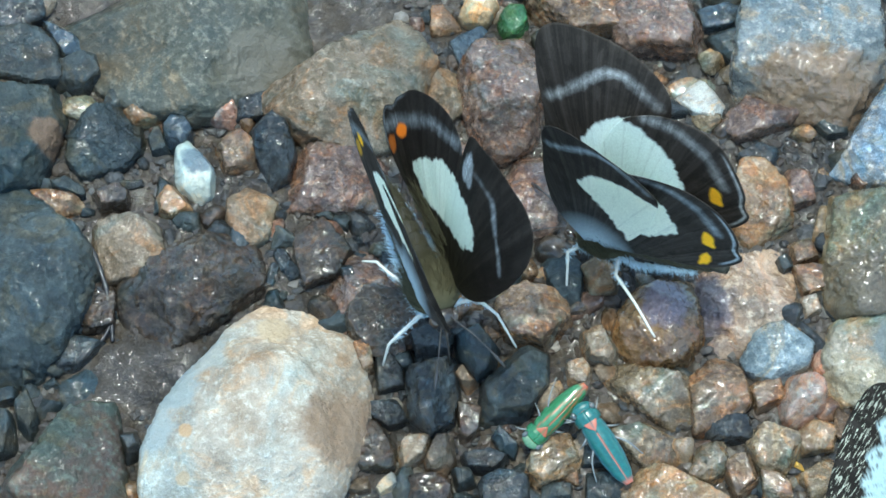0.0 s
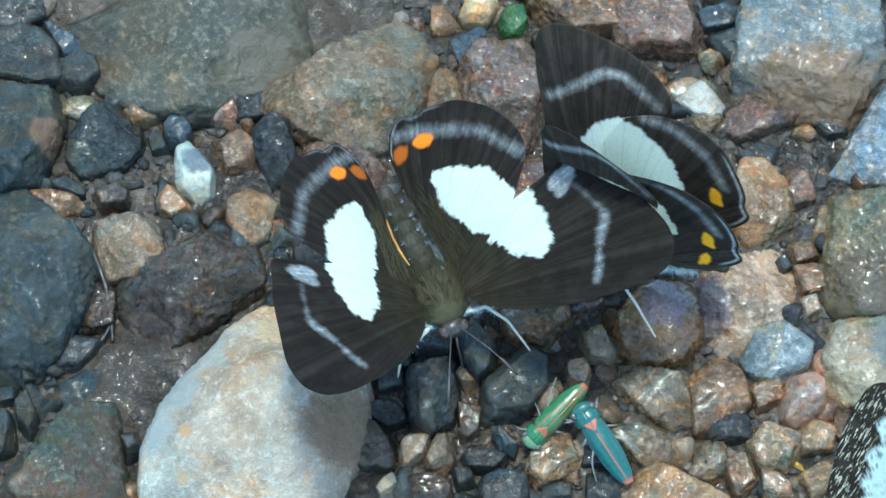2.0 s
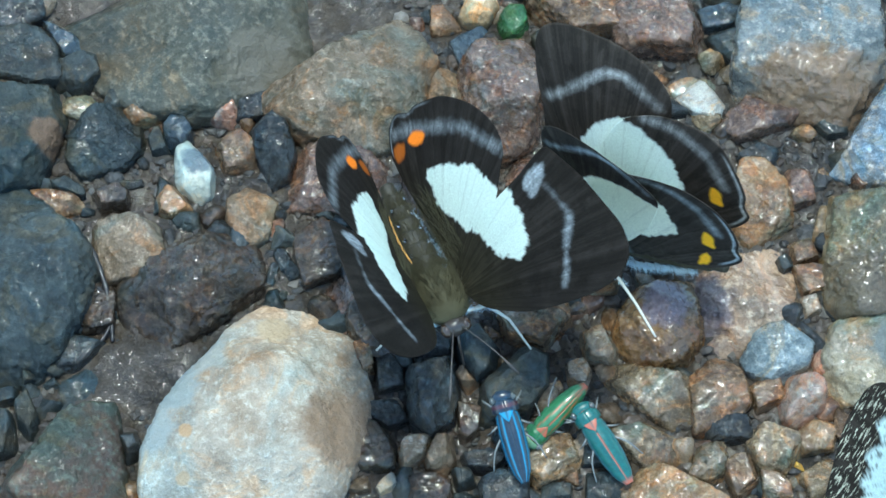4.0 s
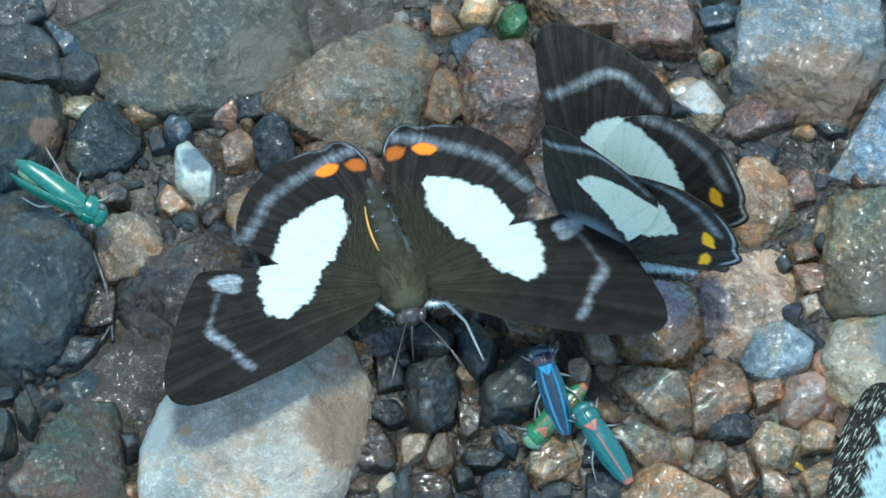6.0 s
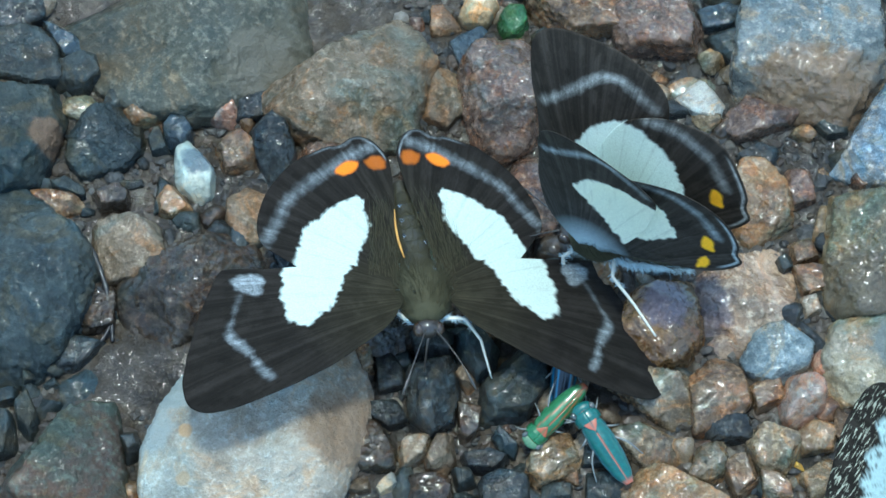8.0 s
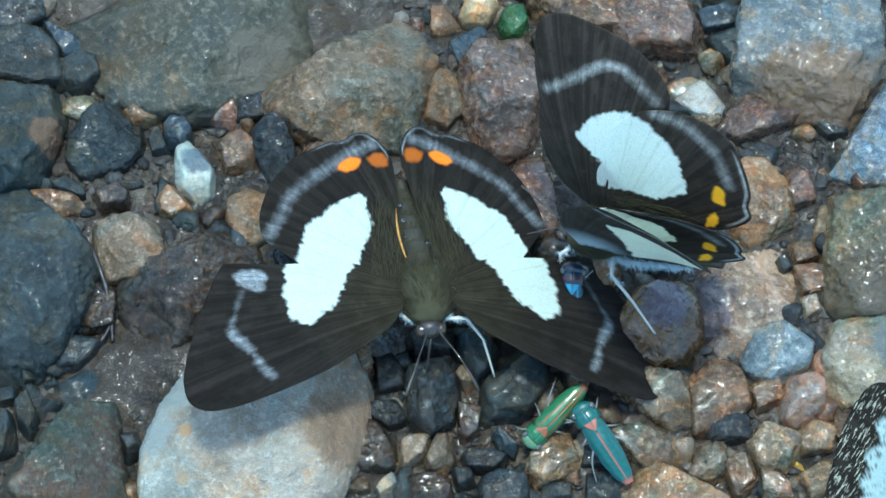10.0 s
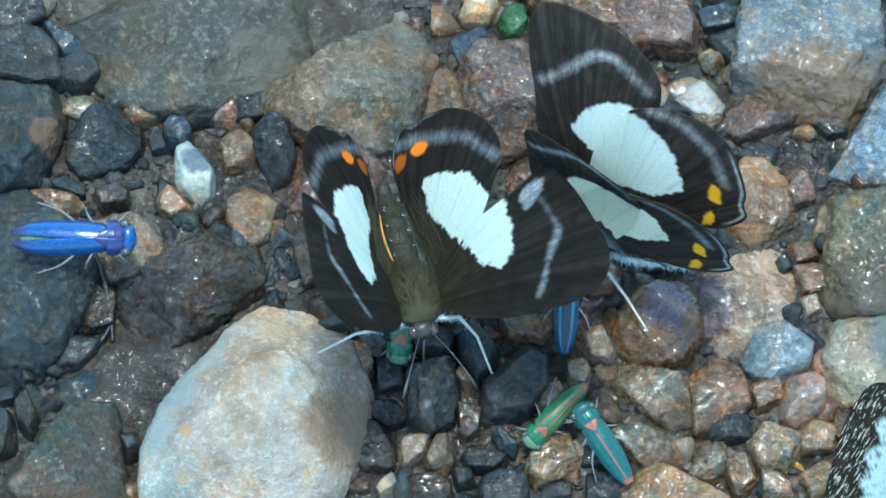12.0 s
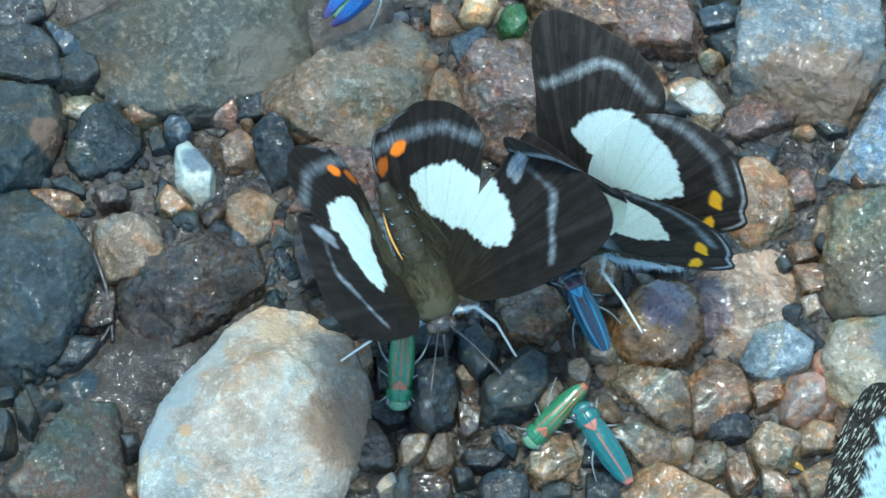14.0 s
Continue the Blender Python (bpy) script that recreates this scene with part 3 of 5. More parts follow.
def wing_mesh(kind, side, mats, marks, plans, droop):
    """A thin cambered wing with an upper and an under side; side is 1 or -1."""
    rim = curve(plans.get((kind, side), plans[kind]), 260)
    heart = np.array([8.0, -4.0])
    steps = np.linspace(0.02, 1, 84)
    q = np.concatenate([heart + (rim - heart) * s for s in steps])
    n, m = len(rim), len(steps)
    root = np.hypot(q[:, 0], q[:, 1])
    ang = np.arctan2(q[:, 1], q[:, 0])
    veins = np.cos(ang * 19.0)
    depth = (-droop * q[:, 0] ** 2 / 400 + 0.010 * root * np.sin(np.clip(root / 400, 0, 1) * 3.1) + 0.55 * veins * np.clip(root / 150, 0, 1)
             + 2.0 * ragged(q, 120, 1.0) * np.clip(root / 200, 0, 1))
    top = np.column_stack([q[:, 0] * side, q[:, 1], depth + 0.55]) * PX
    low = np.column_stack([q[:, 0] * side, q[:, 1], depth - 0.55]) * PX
    faces, slots = [], []
    for j in range(m - 1):
        for i in range(n):
            a, b, c, d = j * n + i, j * n + (i + 1) % n, (j + 1) * n + (i + 1) % n, (j + 1) * n + i
            up, down = (a, d, c, b), (n * m + a, n * m + b, n * m + c, n * m + d)
            if side < 0:
                up, down = up[::-1], down[::-1]
            faces += [up, down]
            slots += [0, 1]
    for i in range(n):
        a, b = (m - 1) * n + i, (m - 1) * n + (i + 1) % n
        faces.append((a, b, n * m + b, n * m + a) if side < 0 else (b, a, n * m + a, n * m + b))
        slots.append(0)
    me = link_mesh(kind + "wing", np.concatenate([top, low]), faces, mats, True, slots)
    w, g, o, h = marks(kind, q)
    rgba = np.column_stack([w, g, o, h])
    at = me.attributes.new("marks", "FLOAT_COLOR", "POINT")
    at.data.foreach_set("color", np.concatenate([rgba, rgba]).astype(np.float32).ravel())
    return me


def tube_mesh(name, points, radii, mat, sides=8, flat=1.0):
    """A tapering tube along a line of points."""
    pts = [Vector(p) for p in points]
    verts, faces = [], []
    for i, p in enumerate(pts):
        way = (pts[min(i + 1, len(pts) - 1)] - pts[max(i - 1, 0)]).normalized()
        ref = Vector((0, 0, 1)) if abs(way.z) < 0.9 else Vector((0, 1, 0))
        a = way.cross(ref).normalized()
        b = a.cross(way)
        for k in range(sides):
            w = 2 * math.pi * k / sides
            verts.append(p + (a * math.cos(w) + b * math.sin(w) * flat) * radii[i])
    for i in range(len(pts) - 1):
        for k in range(sides):
            faces.append((i * sides + k, i * sides + (k + 1) % sides, (i + 1) * sides + (k + 1) % sides, (i + 1) * sides + k))
    faces.append(tuple(range(sides))[::-1])
    faces.append(tuple((len(pts) - 1) * sides + k for k in range(sides)))
    return link_mesh(name, verts, faces, [mat])


def egg_mesh(name, size, mat, level=4, wob=0.0):
    dirs, faces = ball(level)
    rad = np.ones(len(dirs))
    if wob:
        rad = rad + np.array([noise.noise(Vector(d) * 4) for d in dirs]) * wob
    return link_mesh(name, dirs * rad[:, None] * np.array(size), faces, [mat])


def fur_mesh(name, roots, mat, length, thick):
    """Many short tapering hairs; roots are (point, way) pairs."""
    verts, faces = [], []
    rnd = random.Random(3)
    for p, w in roots:
        p, w = Vector(p), Vector(w).normalized()
        l = length * rnd.uniform(0.6, 1.3)
        a = w.orthogonal().normalized()
        b = w.cross(a)
        bend = Vector((rnd.gauss(0, 0.2), rnd.gauss(0, 0.2), rnd.gauss(0, 0.2))) * l
        k = len(verts)
        for s, t in ((0, 1.0), (0.55, 0.7)):
            for c in range(3):
                ww = 2.094 * c
                verts.append(p + w * l * s + bend * s * s + (a * math.cos(ww) + b * math.sin(ww)) * thick * t)
        verts.append(p + w * l + bend)
        for c in range(3):
            d = (c + 1) % 3
            faces += [(k + c, k + d, k + 3 + d, k + 3 + c), (k + 3 + c, k + 3 + d, k + 6)]
    return link_mesh(name, verts, faces, [mat])


FUR_OLIVE = plain_mat("olive_brown_fur", (0.04, 0.036, 0.014), 0.8, 6000)
FUR_BLUE = plain_mat("pale_blue_fur", (0.5, 0.64, 0.72), 0.8, 5000, 0.2)
ABDOMEN = plain_mat("grey_brown_abdomen", (0.024, 0.022, 0.014), 0.6, 2500, 0.5)
CHITIN = plain_mat("dark_brown_chitin", (0.03, 0.025, 0.022), 0.35, 3000, 0.4, 0.3)
EYE = plain_mat("brown_eye", (0.03, 0.018, 0.012), 0.12, 9000, 0.3, 0.6)
LEG = plain_mat("whitish_leg_scales", (0.55, 0.54, 0.48), 0.7, 5000, 0.25)
GOLD = plain_mat("golden_edge_hair", (0.5, 0.26, 0.06), 0.7, 5000, 0.25)
WATER = plain_mat("water_drop", (0.9, 0.95, 1.0), 0.03, 100, 0.02)
WATER.node_tree.nodes["Principled BSDF"].inputs["Transmission Weight"].default_value = 1.0
WATER.node_tree.nodes["Principled BSDF"].inputs["IOR"].default_value = 1.33


def butterfly(label, group, legs, wingset, words):
    """Head towards +y, back towards +z, origin in the thorax."""
    root = thing("butterfly", label, "butterfly", group)
    rnd = random.Random(8)
    thorax = part("thorax", egg_mesh("thorax", (3.5 * MM, 4.3 * MM, 2.9 * MM), FUR_OLIVE, 4, 0.06), root, "thorax covered in olive-brown fur")
    roots = []
    for _ in range(1500):
        d = Vector((rnd.gauss(0, 1), rnd.gauss(0, 1), abs(rnd.gauss(0, 1)) * 0.9 + 0.05)).normalized()
        roots.append(((d.x * 3.4 * MM, d.y * 4.2 * MM, d.z * 2.8 * MM), (d.x, d.y - 1.3, d.z * 0.6)))
    part("back_fur", fur_mesh("back_fur", roots, FUR_OLIVE, 1.7 * MM, 0.03 * MM), thorax, "olive-brown hairs lying backwards")
    roots = []
    for _ in range(1100):
        y, a = rnd.uniform(-15, -1), rnd.gauss(0, 0.75)
        r = np.interp(y, [-16, -9, -3], [1.2, 1.9, 2.2])
        roots.append(((math.sin(a) * r * MM, y * MM, (math.cos(a) * r * 0.9 - 0.25 + 0.045 * (y + 3)) * MM), (math.sin(a) * 0.4, -1, math.cos(a) * 0.12)))
    part("abdomen_fur", fur_mesh("abdomen_fur", roots, FUR_OLIVE, 1.5 * MM, 0.03 * MM), root, "short olive-brown hairs on the abdomen")
    roots = []
    for _ in range(1500):
        y = rnd.uniform(-13, 3.5)
        r = np.interp(y, [-13, -4, 3.5], [1.3, 2.6, 2.4])
        a = rnd.uniform(-0.9, 0.9) + (math.pi if rnd.random() < 0.5 else 0)
        d = Vector((math.cos(a), 0, -abs(math.sin(a)) - 0.15)).normalized()
        roots.append(((d.x * r * MM, y * MM, d.z * r * 0.9 * MM - (0.9 * MM if y < -4 else 0)), (d.x, -0.7, d.z)))
    part("belly_fur", fur_mesh("belly_fur", roots, FUR_BLUE, 1.1 * MM, 0.05 * MM), thorax, "pale blue-white belly hairs")
    # abdomen of seven rings
    for k in range(7):
        y0, y1 = -3.2 - k * 2.0, -3.2 - (k + 1) * 2.0 - 0.25
        r = 2.1 - 0.03 * k * k
        drop = -0.25 - 0.09 * k
        pts = [(0, (y0 + (y1 - y0) * s) * MM, drop * MM) for s in (0, 0.15, 0.5, 0.85, 1)]
        seg = tube_mesh("abdomen_ring", pts, [r * f * MM for f in (0.965, 1.0, 1.01, 0.99, 0.95)], ABDOMEN, 20, 0.9)
        part("abdomen_ring", seg, root)
    for k in range(14):
        y, s = -14 + k * 1.15, 1 if k % 2 else -1
        r = np.interp(y, [-16, -4, 1], [1.0, 1.5, 1.7])
        drop = part("water_drop", egg_mesh("water_drop", (0.26 * MM, 0.26 * MM, 0.2 * MM), WATER, 2), root, "clear bead of water")
        drop.location = (s * r * MM, y * MM, (1.35 if y < -3 else 2.5) * MM)
    for s in (1,):
        pts = [(s * (1.75 + 0.35 * math.sin(u * 3)) * MM, (-12.5 + 7.5 * u) * MM, (0.9 + 0.3 * u) * MM) for u in np.linspace(0, 1, 12)]
        part("edge_hair", tube_mesh("edge_hair", pts, [(0.05 + 0.16 * u * (1.1 - u) * 2.5) * MM for u in np.linspace(0, 1, 12)], GOLD, 6), root, "golden hair fringe")
    head = part("head", egg_mesh("head", (1.7 * MM, 1.3 * MM, 1.4 * MM), CHITIN, 3, 0.08), root, "dark furry head")
    head.location = (0, 4.6 * MM, -0.5 * MM)
    for s in (-1, 1):
        e = part("eye", egg_mesh("eye", (0.75 * MM, 0.95 * MM, 0.95 * MM), EYE, 3), head, "shiny brown compound eye")
        e.location = (s * 1.3 * MM, 0.25 * MM, 0.1 * MM)
        pts = [(s * (0.5 + 4.3 * u) * MM, (0.6 + 8.6 * u) * MM, (0.9 + 1.5 * math.sin(u * 2.4) - 2.4 * u) * MM) for u in np.linspace(0, 1, 14)]
        rad = [(0.09 if u < 0.72 else 0.09 + 0.16 * math.sin((u - 0.72) / 0.28 * 2.9)) * MM for u in np.linspace(0, 1, 14)]
        part("antenna", tube_mesh("antenna", pts, rad, CHITIN, 6), head, "thin dark clubbed antenna")
    pts = [(0.2 * math.sin(u * 3) * MM, (1.0 + 2.2 * u) * MM, (-0.6 - 5.0 * u * u) * MM) for u in np.linspace(0, 1, 10)]
    part("proboscis", tube_mesh("proboscis", pts, [(0.2 - 0.08 * u) * MM for u in np.linspace(0, 1, 10)], CHITIN, 6), head, "dark proboscis reaching for the wet stones")
    limbs = []
    for hip, *foot in legs:
        pts = [(0, 0, 0)] + [tuple((c - h) * MM for c, h in zip(p, hip)) for p in foot]
        dense = np.array([[np.interp(s, range(len(pts)), [p[k] for p in pts]) for k in range(3)] for s in np.linspace(0, len(pts) - 1, 16)])
        rad = [(0.3 - 0.17 * u) * MM for u in np.linspace(0, 1, 16)]
        leg = part("leg", tube_mesh("leg", dense, rad, LEG, 7), root, "white-scaled leg")
        leg.location = tuple(c * MM for c in hip)
        limbs.append((leg, hip))
        hairs = []
        for _ in range(90):
            i = rnd.randrange(8)
            d = Vector((rnd.gauss(0, 1), rnd.gauss(0, 1), rnd.gauss(0, 1))).normalized()
            hairs.append((Vector(dense[i]) + d * 0.3 * MM, d + Vector((0, 0, -0.4))))
        part("leg_fur", fur_mesh("leg_fur", hairs, FUR_BLUE, 0.6 * MM, 0.035 * MM), leg, "pale hairs on the thigh")
    wings = {}
    for s, tag in ((1, "r"), (-1, "l")):
        for kind in ("hind", "fore"):
            w = part(kind + "wing", wingset[kind, s], root, words[kind])
            w.matrix_local = hinge_pose(kind[0] + tag, 20, -10)
            wings[kind[0] + tag] = w
            if kind == "hind" and words[kind].startswith("black"):
                hairs = []
                for _ in range(260):
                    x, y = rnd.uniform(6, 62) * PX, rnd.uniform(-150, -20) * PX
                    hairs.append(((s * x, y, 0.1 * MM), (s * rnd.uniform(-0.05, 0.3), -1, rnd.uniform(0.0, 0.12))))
                part("wing_hair", fur_mesh("wing_hair", hairs, FUR_OLIVE, 3.2 * MM, 0.028 * MM), w, "long olive-grey hairs along the inner edge")
    return root, wings, limbs


def make_wings(marks, mats, plans, droop=(0.2, 0.2)):
    """droop: how far the right and the left wings bend down."""
    return {(kind, s): wing_mesh(kind, s, mats, marks, plans, droop[s < 0]) for kind in ("fore", "hind") for s in (1, -1)}


HINGE = {"f": (2.7, 0.3, 1.3), "h": (2.6, -0.3, 1.05)}    # mm, for the right side


def hinge_pose(which, lift, sweep, twist=0.0):
    """Pose of a wing on its body: lift upwards, sweep towards the head, twist about its length, in degrees."""
    s = 1 if which[1] == "r" else -1
    x, y, z = HINGE[which[0]]
    return (Matrix.Translation((s * x * MM, y * MM, z * MM)) @ Matrix.Rotation(radians(-lift * s), 4, "Y")
            @ Matrix.Rotation(radians(sweep * s), 4, "Z") @ Matrix.Rotation(radians(twist), 4, "X"))


# ---- leafhoppers ----
def hopper_mat(name, ground, stripe, edge, rough=0.28, dotted=False):
    """Waxy wing cover with lengthwise stripes."""
    n = Nodes(name)
    at = n.add("Attribute")
    at.attribute_name = "marks"
    sep = n.add("SeparateColor")
    n.link(at.outputs["Color"], sep.inputs[0])
    tc = n.add("TexCoord")
    f = n.noise(tc.outputs["Object"], 1800, 4)
    col = n.mix(1.0, ground, n.ramp(f, (0.3, G(0.75)), (0.7, G(1.25))), "MULTIPLY")
    col = n.mix(sep.outputs[0], col, stripe)
    col = n.mix(sep.outputs[1], col, edge)
    if dotted:
        vo = n.add("TexVoronoi", Scale=3400.0)
        n.link(tc.outputs["Object"], vo.inputs["Vector"])
        col = n.mix(n.ramp(vo.outputs["Distance"], (0.22, G(1)), (0.34, G(0))), col, (0.005, 0.01, 0.05))
    n.link(col, n.bsdf.inputs["Base Color"])
    n.bsdf.inputs["Roughness"].default_value = rough
    n.bsdf.inputs["Coat Weight"].default_value = 0.25
    n.link(n.bump(f, 0.00006, 0.5), n.bsdf.inputs["Normal"])
    return n.mat


HOP = {
    "green": hopper_mat("green_wing_cover", (0.018, 0.115, 0.045), (0.3, 0.065, 0.025), (0.045, 0.15, 0.065), 0.42),
    "teal": hopper_mat("teal_wing_cover", (0.007, 0.085, 0.08), (0.36, 0.1, 0.06), (0.12, 0.24, 0.34), 0.4),
    "blue": hopper_mat("blue_black_wing_cover", (0.01, 0.022, 0.04), (0.02, 0.20, 0.36), (0.1, 0.022, 0.025)),
    "drift": hopper_mat("plain_green_wing_cover", (0.008, 0.1, 0.07), (0.014, 0.085, 0.06), (0.02, 0.13, 0.09)),
    "azure": hopper_mat("bright_blue_wing_cover", (0.008, 0.07, 0.24), (0.025, 0.018, 0.1), (0.01, 0.02, 0.10), 0.28, True),
}
HOP_LEG = plain_mat("pale_grey_leg", (0.15, 0.16, 0.16), 0.5, 4000)
HOP_FACE = plain_mat("pale_blue_yellow_face", (0.09, 0.18, 0.1), 0.5, 2500, 0.5)
HOP_EYE = plain_mat("dark_eye", (0.05, 0.06, 0.06), 0.15, 5000, 0.2, 0.5)


def plate_mesh(name, rows, mat, marks, n=14):
    """A curved plate from rows (y, half width inner, half width outer, height inner, height outer), mm."""
    rows = np.array(rows, float)
    ys = np.linspace(0, len(rows) - 1, 34)
    r = np.array([[np.interp(s, range(len(rows)), rows[:, k]) for k in range(5)] for s in ys])
    verts, faces, col = [], [], []
    for i, (y, a, b, za, zb) in enumerate(r):
        for k in range(n):
            u = k / (n - 1)
            x = a + (b - a) * math.sin(u * math.pi / 2)
            z = zb + (za - zb) * math.cos(u * math.pi / 2)
            verts.append((x * MM, y * MM, z * MM))
            col.append((*marks(u, i / 33.0), 0, 1))
    for i in range(33):
        for k in range(n - 1):
            q = i * n + k
            faces.append((q, q + 1, q + n + 1, q + n))
    m = len(verts)
    inner = [(x, y, z - 0.12 * MM) for x, y, z in verts]
    edge = [i * n for i in range(34)] + [33 * n + k for k in range(1, n)] + [i * n + n - 1 for i in range(32, -1, -1)] + [k for k in range(n - 2, 0, -1)]
    faces += [tuple(m + k for k in f[::-1]) for f in faces]
    faces += [(edge[i], edge[(i + 1) % len(edge)], m + edge[(i + 1) % len(edge)], m + edge[i]) for i in range(len(edge))]
    me = link_mesh(name, verts + inner, faces, [mat])
    at = me.attributes.new("marks", "FLOAT_COLOR", "POINT")
    at.data.foreach_set("color", np.array(col + col, np.float32).ravel())
    return me


def stripe_at(u, centre, wide):
    return float(np.clip(1.4 - abs(u - centre) / wide, 0, 1))


def leafhopper(key, label, spread=0.0):
    """Head towards +y; spread opens the wings as in flight."""
    root = thing("leafhopper", label, "leafhopper", "leafhoppers on the wet stones")
    mat = HOP[key]
    fine = key == "blue"
    lines = (lambda u, s: (max(stripe_at(u, 0.32, 0.05), stripe_at(u, 0.66, 0.05), stripe_at(u, 0.95, 0.05)), 0.8 * stripe_at(u, 0.5, 0.02))) if fine \
        else (lambda u, s: (max(stripe_at(u, 0.0, 0.045) * (s > 0.3), stripe_at(u, 0.55 - 0.5 * s, 0.035) * (key == "green"), stripe_at(s, 1.0, 0.09)) * (key != "azure") + (key == "azure") * stripe_at(s, 1.0, 0.2), 0.9 * stripe_at(u, 0.98, 0.10) + 0.6 * stripe_at(u, 0.68, 0.02)))
    cap = lambda u, s: ((0.8 if key == "azure" else 0.3 if fine else 0.7) * stripe_at(s, 0.12, 0.05 if key != "azure" else 0.9), (0.5 if fine else 0.0) * stripe_at(s, 0.6, 0.12))
    rows = [(3.0, 0.0, 1.2, 1.75, 0.7), (2.2, 0.0, 1.55, 1.85, 0.3), (0, 0.0, 1.75, 1.95, 0.1), (-3, 0.0, 1.6, 1.6, 0.1), (-5.2, 0.0, 1.2, 1.15, 0.2), (-6.6, 0.0, 0.5, 0.7, 0.4)]
    for s in (1, -1):
        me = plate_mesh("wing_cover", [(y, s * a, s * b, za, zb) for y, a, b, za, zb in rows], mat, lines)
        w = part("wing_cover", me, root)
        w.matrix_local = pose(0, 0, 0, 0, -spread * 0.8 * s, spread * s)
    rows = [(4.7, 0.0, 1.2, 1.35, 0.4), (4.2, 0.0, 1.55, 1.75, 0.3), (3.4, 0.0, 1.75, 1.95, 0.2), (2.7, 0.0, 1.7, 1.9, 0.3)]
    for s in (1, -1):
        part("pronotum", plate_mesh("pronotum", [(y, s * a, s * b, za, zb) for y, a, b, za, zb in rows], mat, cap), root)
    tri = [(2.85, 0.0, 1.0, 2.0, 1.75), (2.2, 0.0, 0.6, 2.04, 1.9), (1.5, 0.0, 0.05, 2.06, 2.0)]
    for s in (1, -1):
        part("scutellum", plate_mesh("scutellum", [(y, s * a, s * b, za, zb) for y, a, b, za, zb in tri], mat, lambda u, q: (stripe_at(u, 0.5, 0.5), 0)), root)
    part("body", egg_mesh("body", (1.3 * MM, 5.2 * MM, 0.85 * MM), HOP_FACE, 3), root, "pale soft body under the wings").location = (0, -0.8 * MM, 0.5 * MM)
    head = part("head", egg_mesh("head", (1.4 * MM, 0.85 * MM, 0.75 * MM), HOP_FACE if key == "green" else mat, 3), root, "blunt rounded head")
    head.location = (0, 4.75 * MM, 0.8 * MM)
    for s in (1, -1):
        part("eye", egg_mesh("eye", (0.42 * MM, 0.55 * MM, 0.45 * MM), HOP_EYE, 2), head).location = (s * 1.35 * MM, -0.25 * MM, 0.2 * MM)
        for y0, yk, yf, out in ((3.2, 4.2, 4.8, 2.6), (1.6, 0.8, 0.4, 3.0), (0.2, -1.8, -4.4, 3.5)):
            pts = curve([(s * 0.9 * MM, y0 * MM, 0.2 * MM), (s * out * 0.75 * MM, yk * MM, 0.6 * MM), (s * out * MM, yf * MM, -0.9 * MM)], 9, False)
            part("leg", tube_mesh("leg", pts, [(0.16 - 0.08 * u) * MM for u in np.linspace(0, 1, 9)], HOP_LEG, 6), root, "thin pale leg")
    return root



# ---- things on the bank ----
build_ground()
BLACK_PLAN = {"fore": FORE, "hind": HIND}
BLACK_WORDS = {"fore": "black wing with a white patch and a grey bar", "hind": "black wing with a white patch and two orange spots"}
FLY_LEGS = [[(2.4, 3.0, -1.0), (6.0, 4.0, 0.2), (8.6, 3.6, -0.8), (13.0, 3.4, -4.5)],
            [(-2.4, 3.0, -1.0), (-5.0, 3.6, -0.4), (-7.2, 5.6, -2.6), (-9.4, 8.0, -8.6)],
            [(2.2, -1.0, -1.5), (4.0, -4.4, -1.5), (4.6, -6.8, -2.4), (5.4, -9.4, -6.0)]]
fly_a, wings_a, legs_a = butterfly("black butterfly with white patches and orange spots drinking on wet stones", "butterflies on the bank",
                                   FLY_LEGS, make_wings(wing_marks, [WING_TOP, WING_UNDER], BLACK_PLAN), BLACK_WORDS)
LEGS_B = [[(-2.0, 3.0, -1.0), (-3.6, 4.4, -1.0), (-4.6, 4.6, -3.0), (-6.4, 5.2, -7.0)],
          [(-2.0, -2.5, -1.0), (-5.0, -3.4, -1.0), (-7.0, -6.4, -3.5), (-9.4, -9.4, -7.0)]]
fly_b, wings_b, legs_b = butterfly("black and white butterfly with yellow-orange spots beside brown stones", "butterflies on the bank",
                                   LEGS_B, make_wings(gold_marks, [WING_GOLD, WING_UNDER], {"fore": GOLD_FORE, "hind": GOLD_HIND, ("fore", -1): GOLD_FORE_CURLED}, (0.167, 0.237)), BLACK_WORDS)
WHITE_WORDS = {"fore": "plain white wing", "hind": "plain white wing"}
fly_white, wings_w, _ = butterfly("white butterfly dashing past above the stones", "butterflies on the bank",
                                  FLY_LEGS[:2], make_wings(pale_marks, [WING_TOP, WING_TOP], BLACK_PLAN), WHITE_WORDS)
fly_white.scale = (0.6, 0.6, 0.6)
EDGED_WORDS = {"fore": "pale blue-white wing with a broad dark dashed edge", "hind": "pale wing with a dark dashed edge"}
fly_edge, wings_e, _ = butterfly("pale butterfly with dark dashed wing edges resting on stones", "butterflies on the bank",
                                 FLY_LEGS[:2], make_wings(edged_marks, [WING_EDGED, WING_EDGED], EDGED_PLAN), EDGED_WORDS)
hop_green = leafhopper("green", "green leafhopper with orange stripes on a wet pebble")
hop_teal = leafhopper("teal", "teal leafhopper with rusty stripes resting on gravel")
hop_blue = leafhopper("blue", "blue-black striped leafhopper walking over pebbles")
hop_drift = leafhopper("drift", "plain green leafhopper hovering over the stones on open wings", 6)
hop_azure = leafhopper("azure", "bright blue leafhopper flying low over the stones", 3)
hop_under = leafhopper("green", "green leafhopper crawling under the butterfly's head")

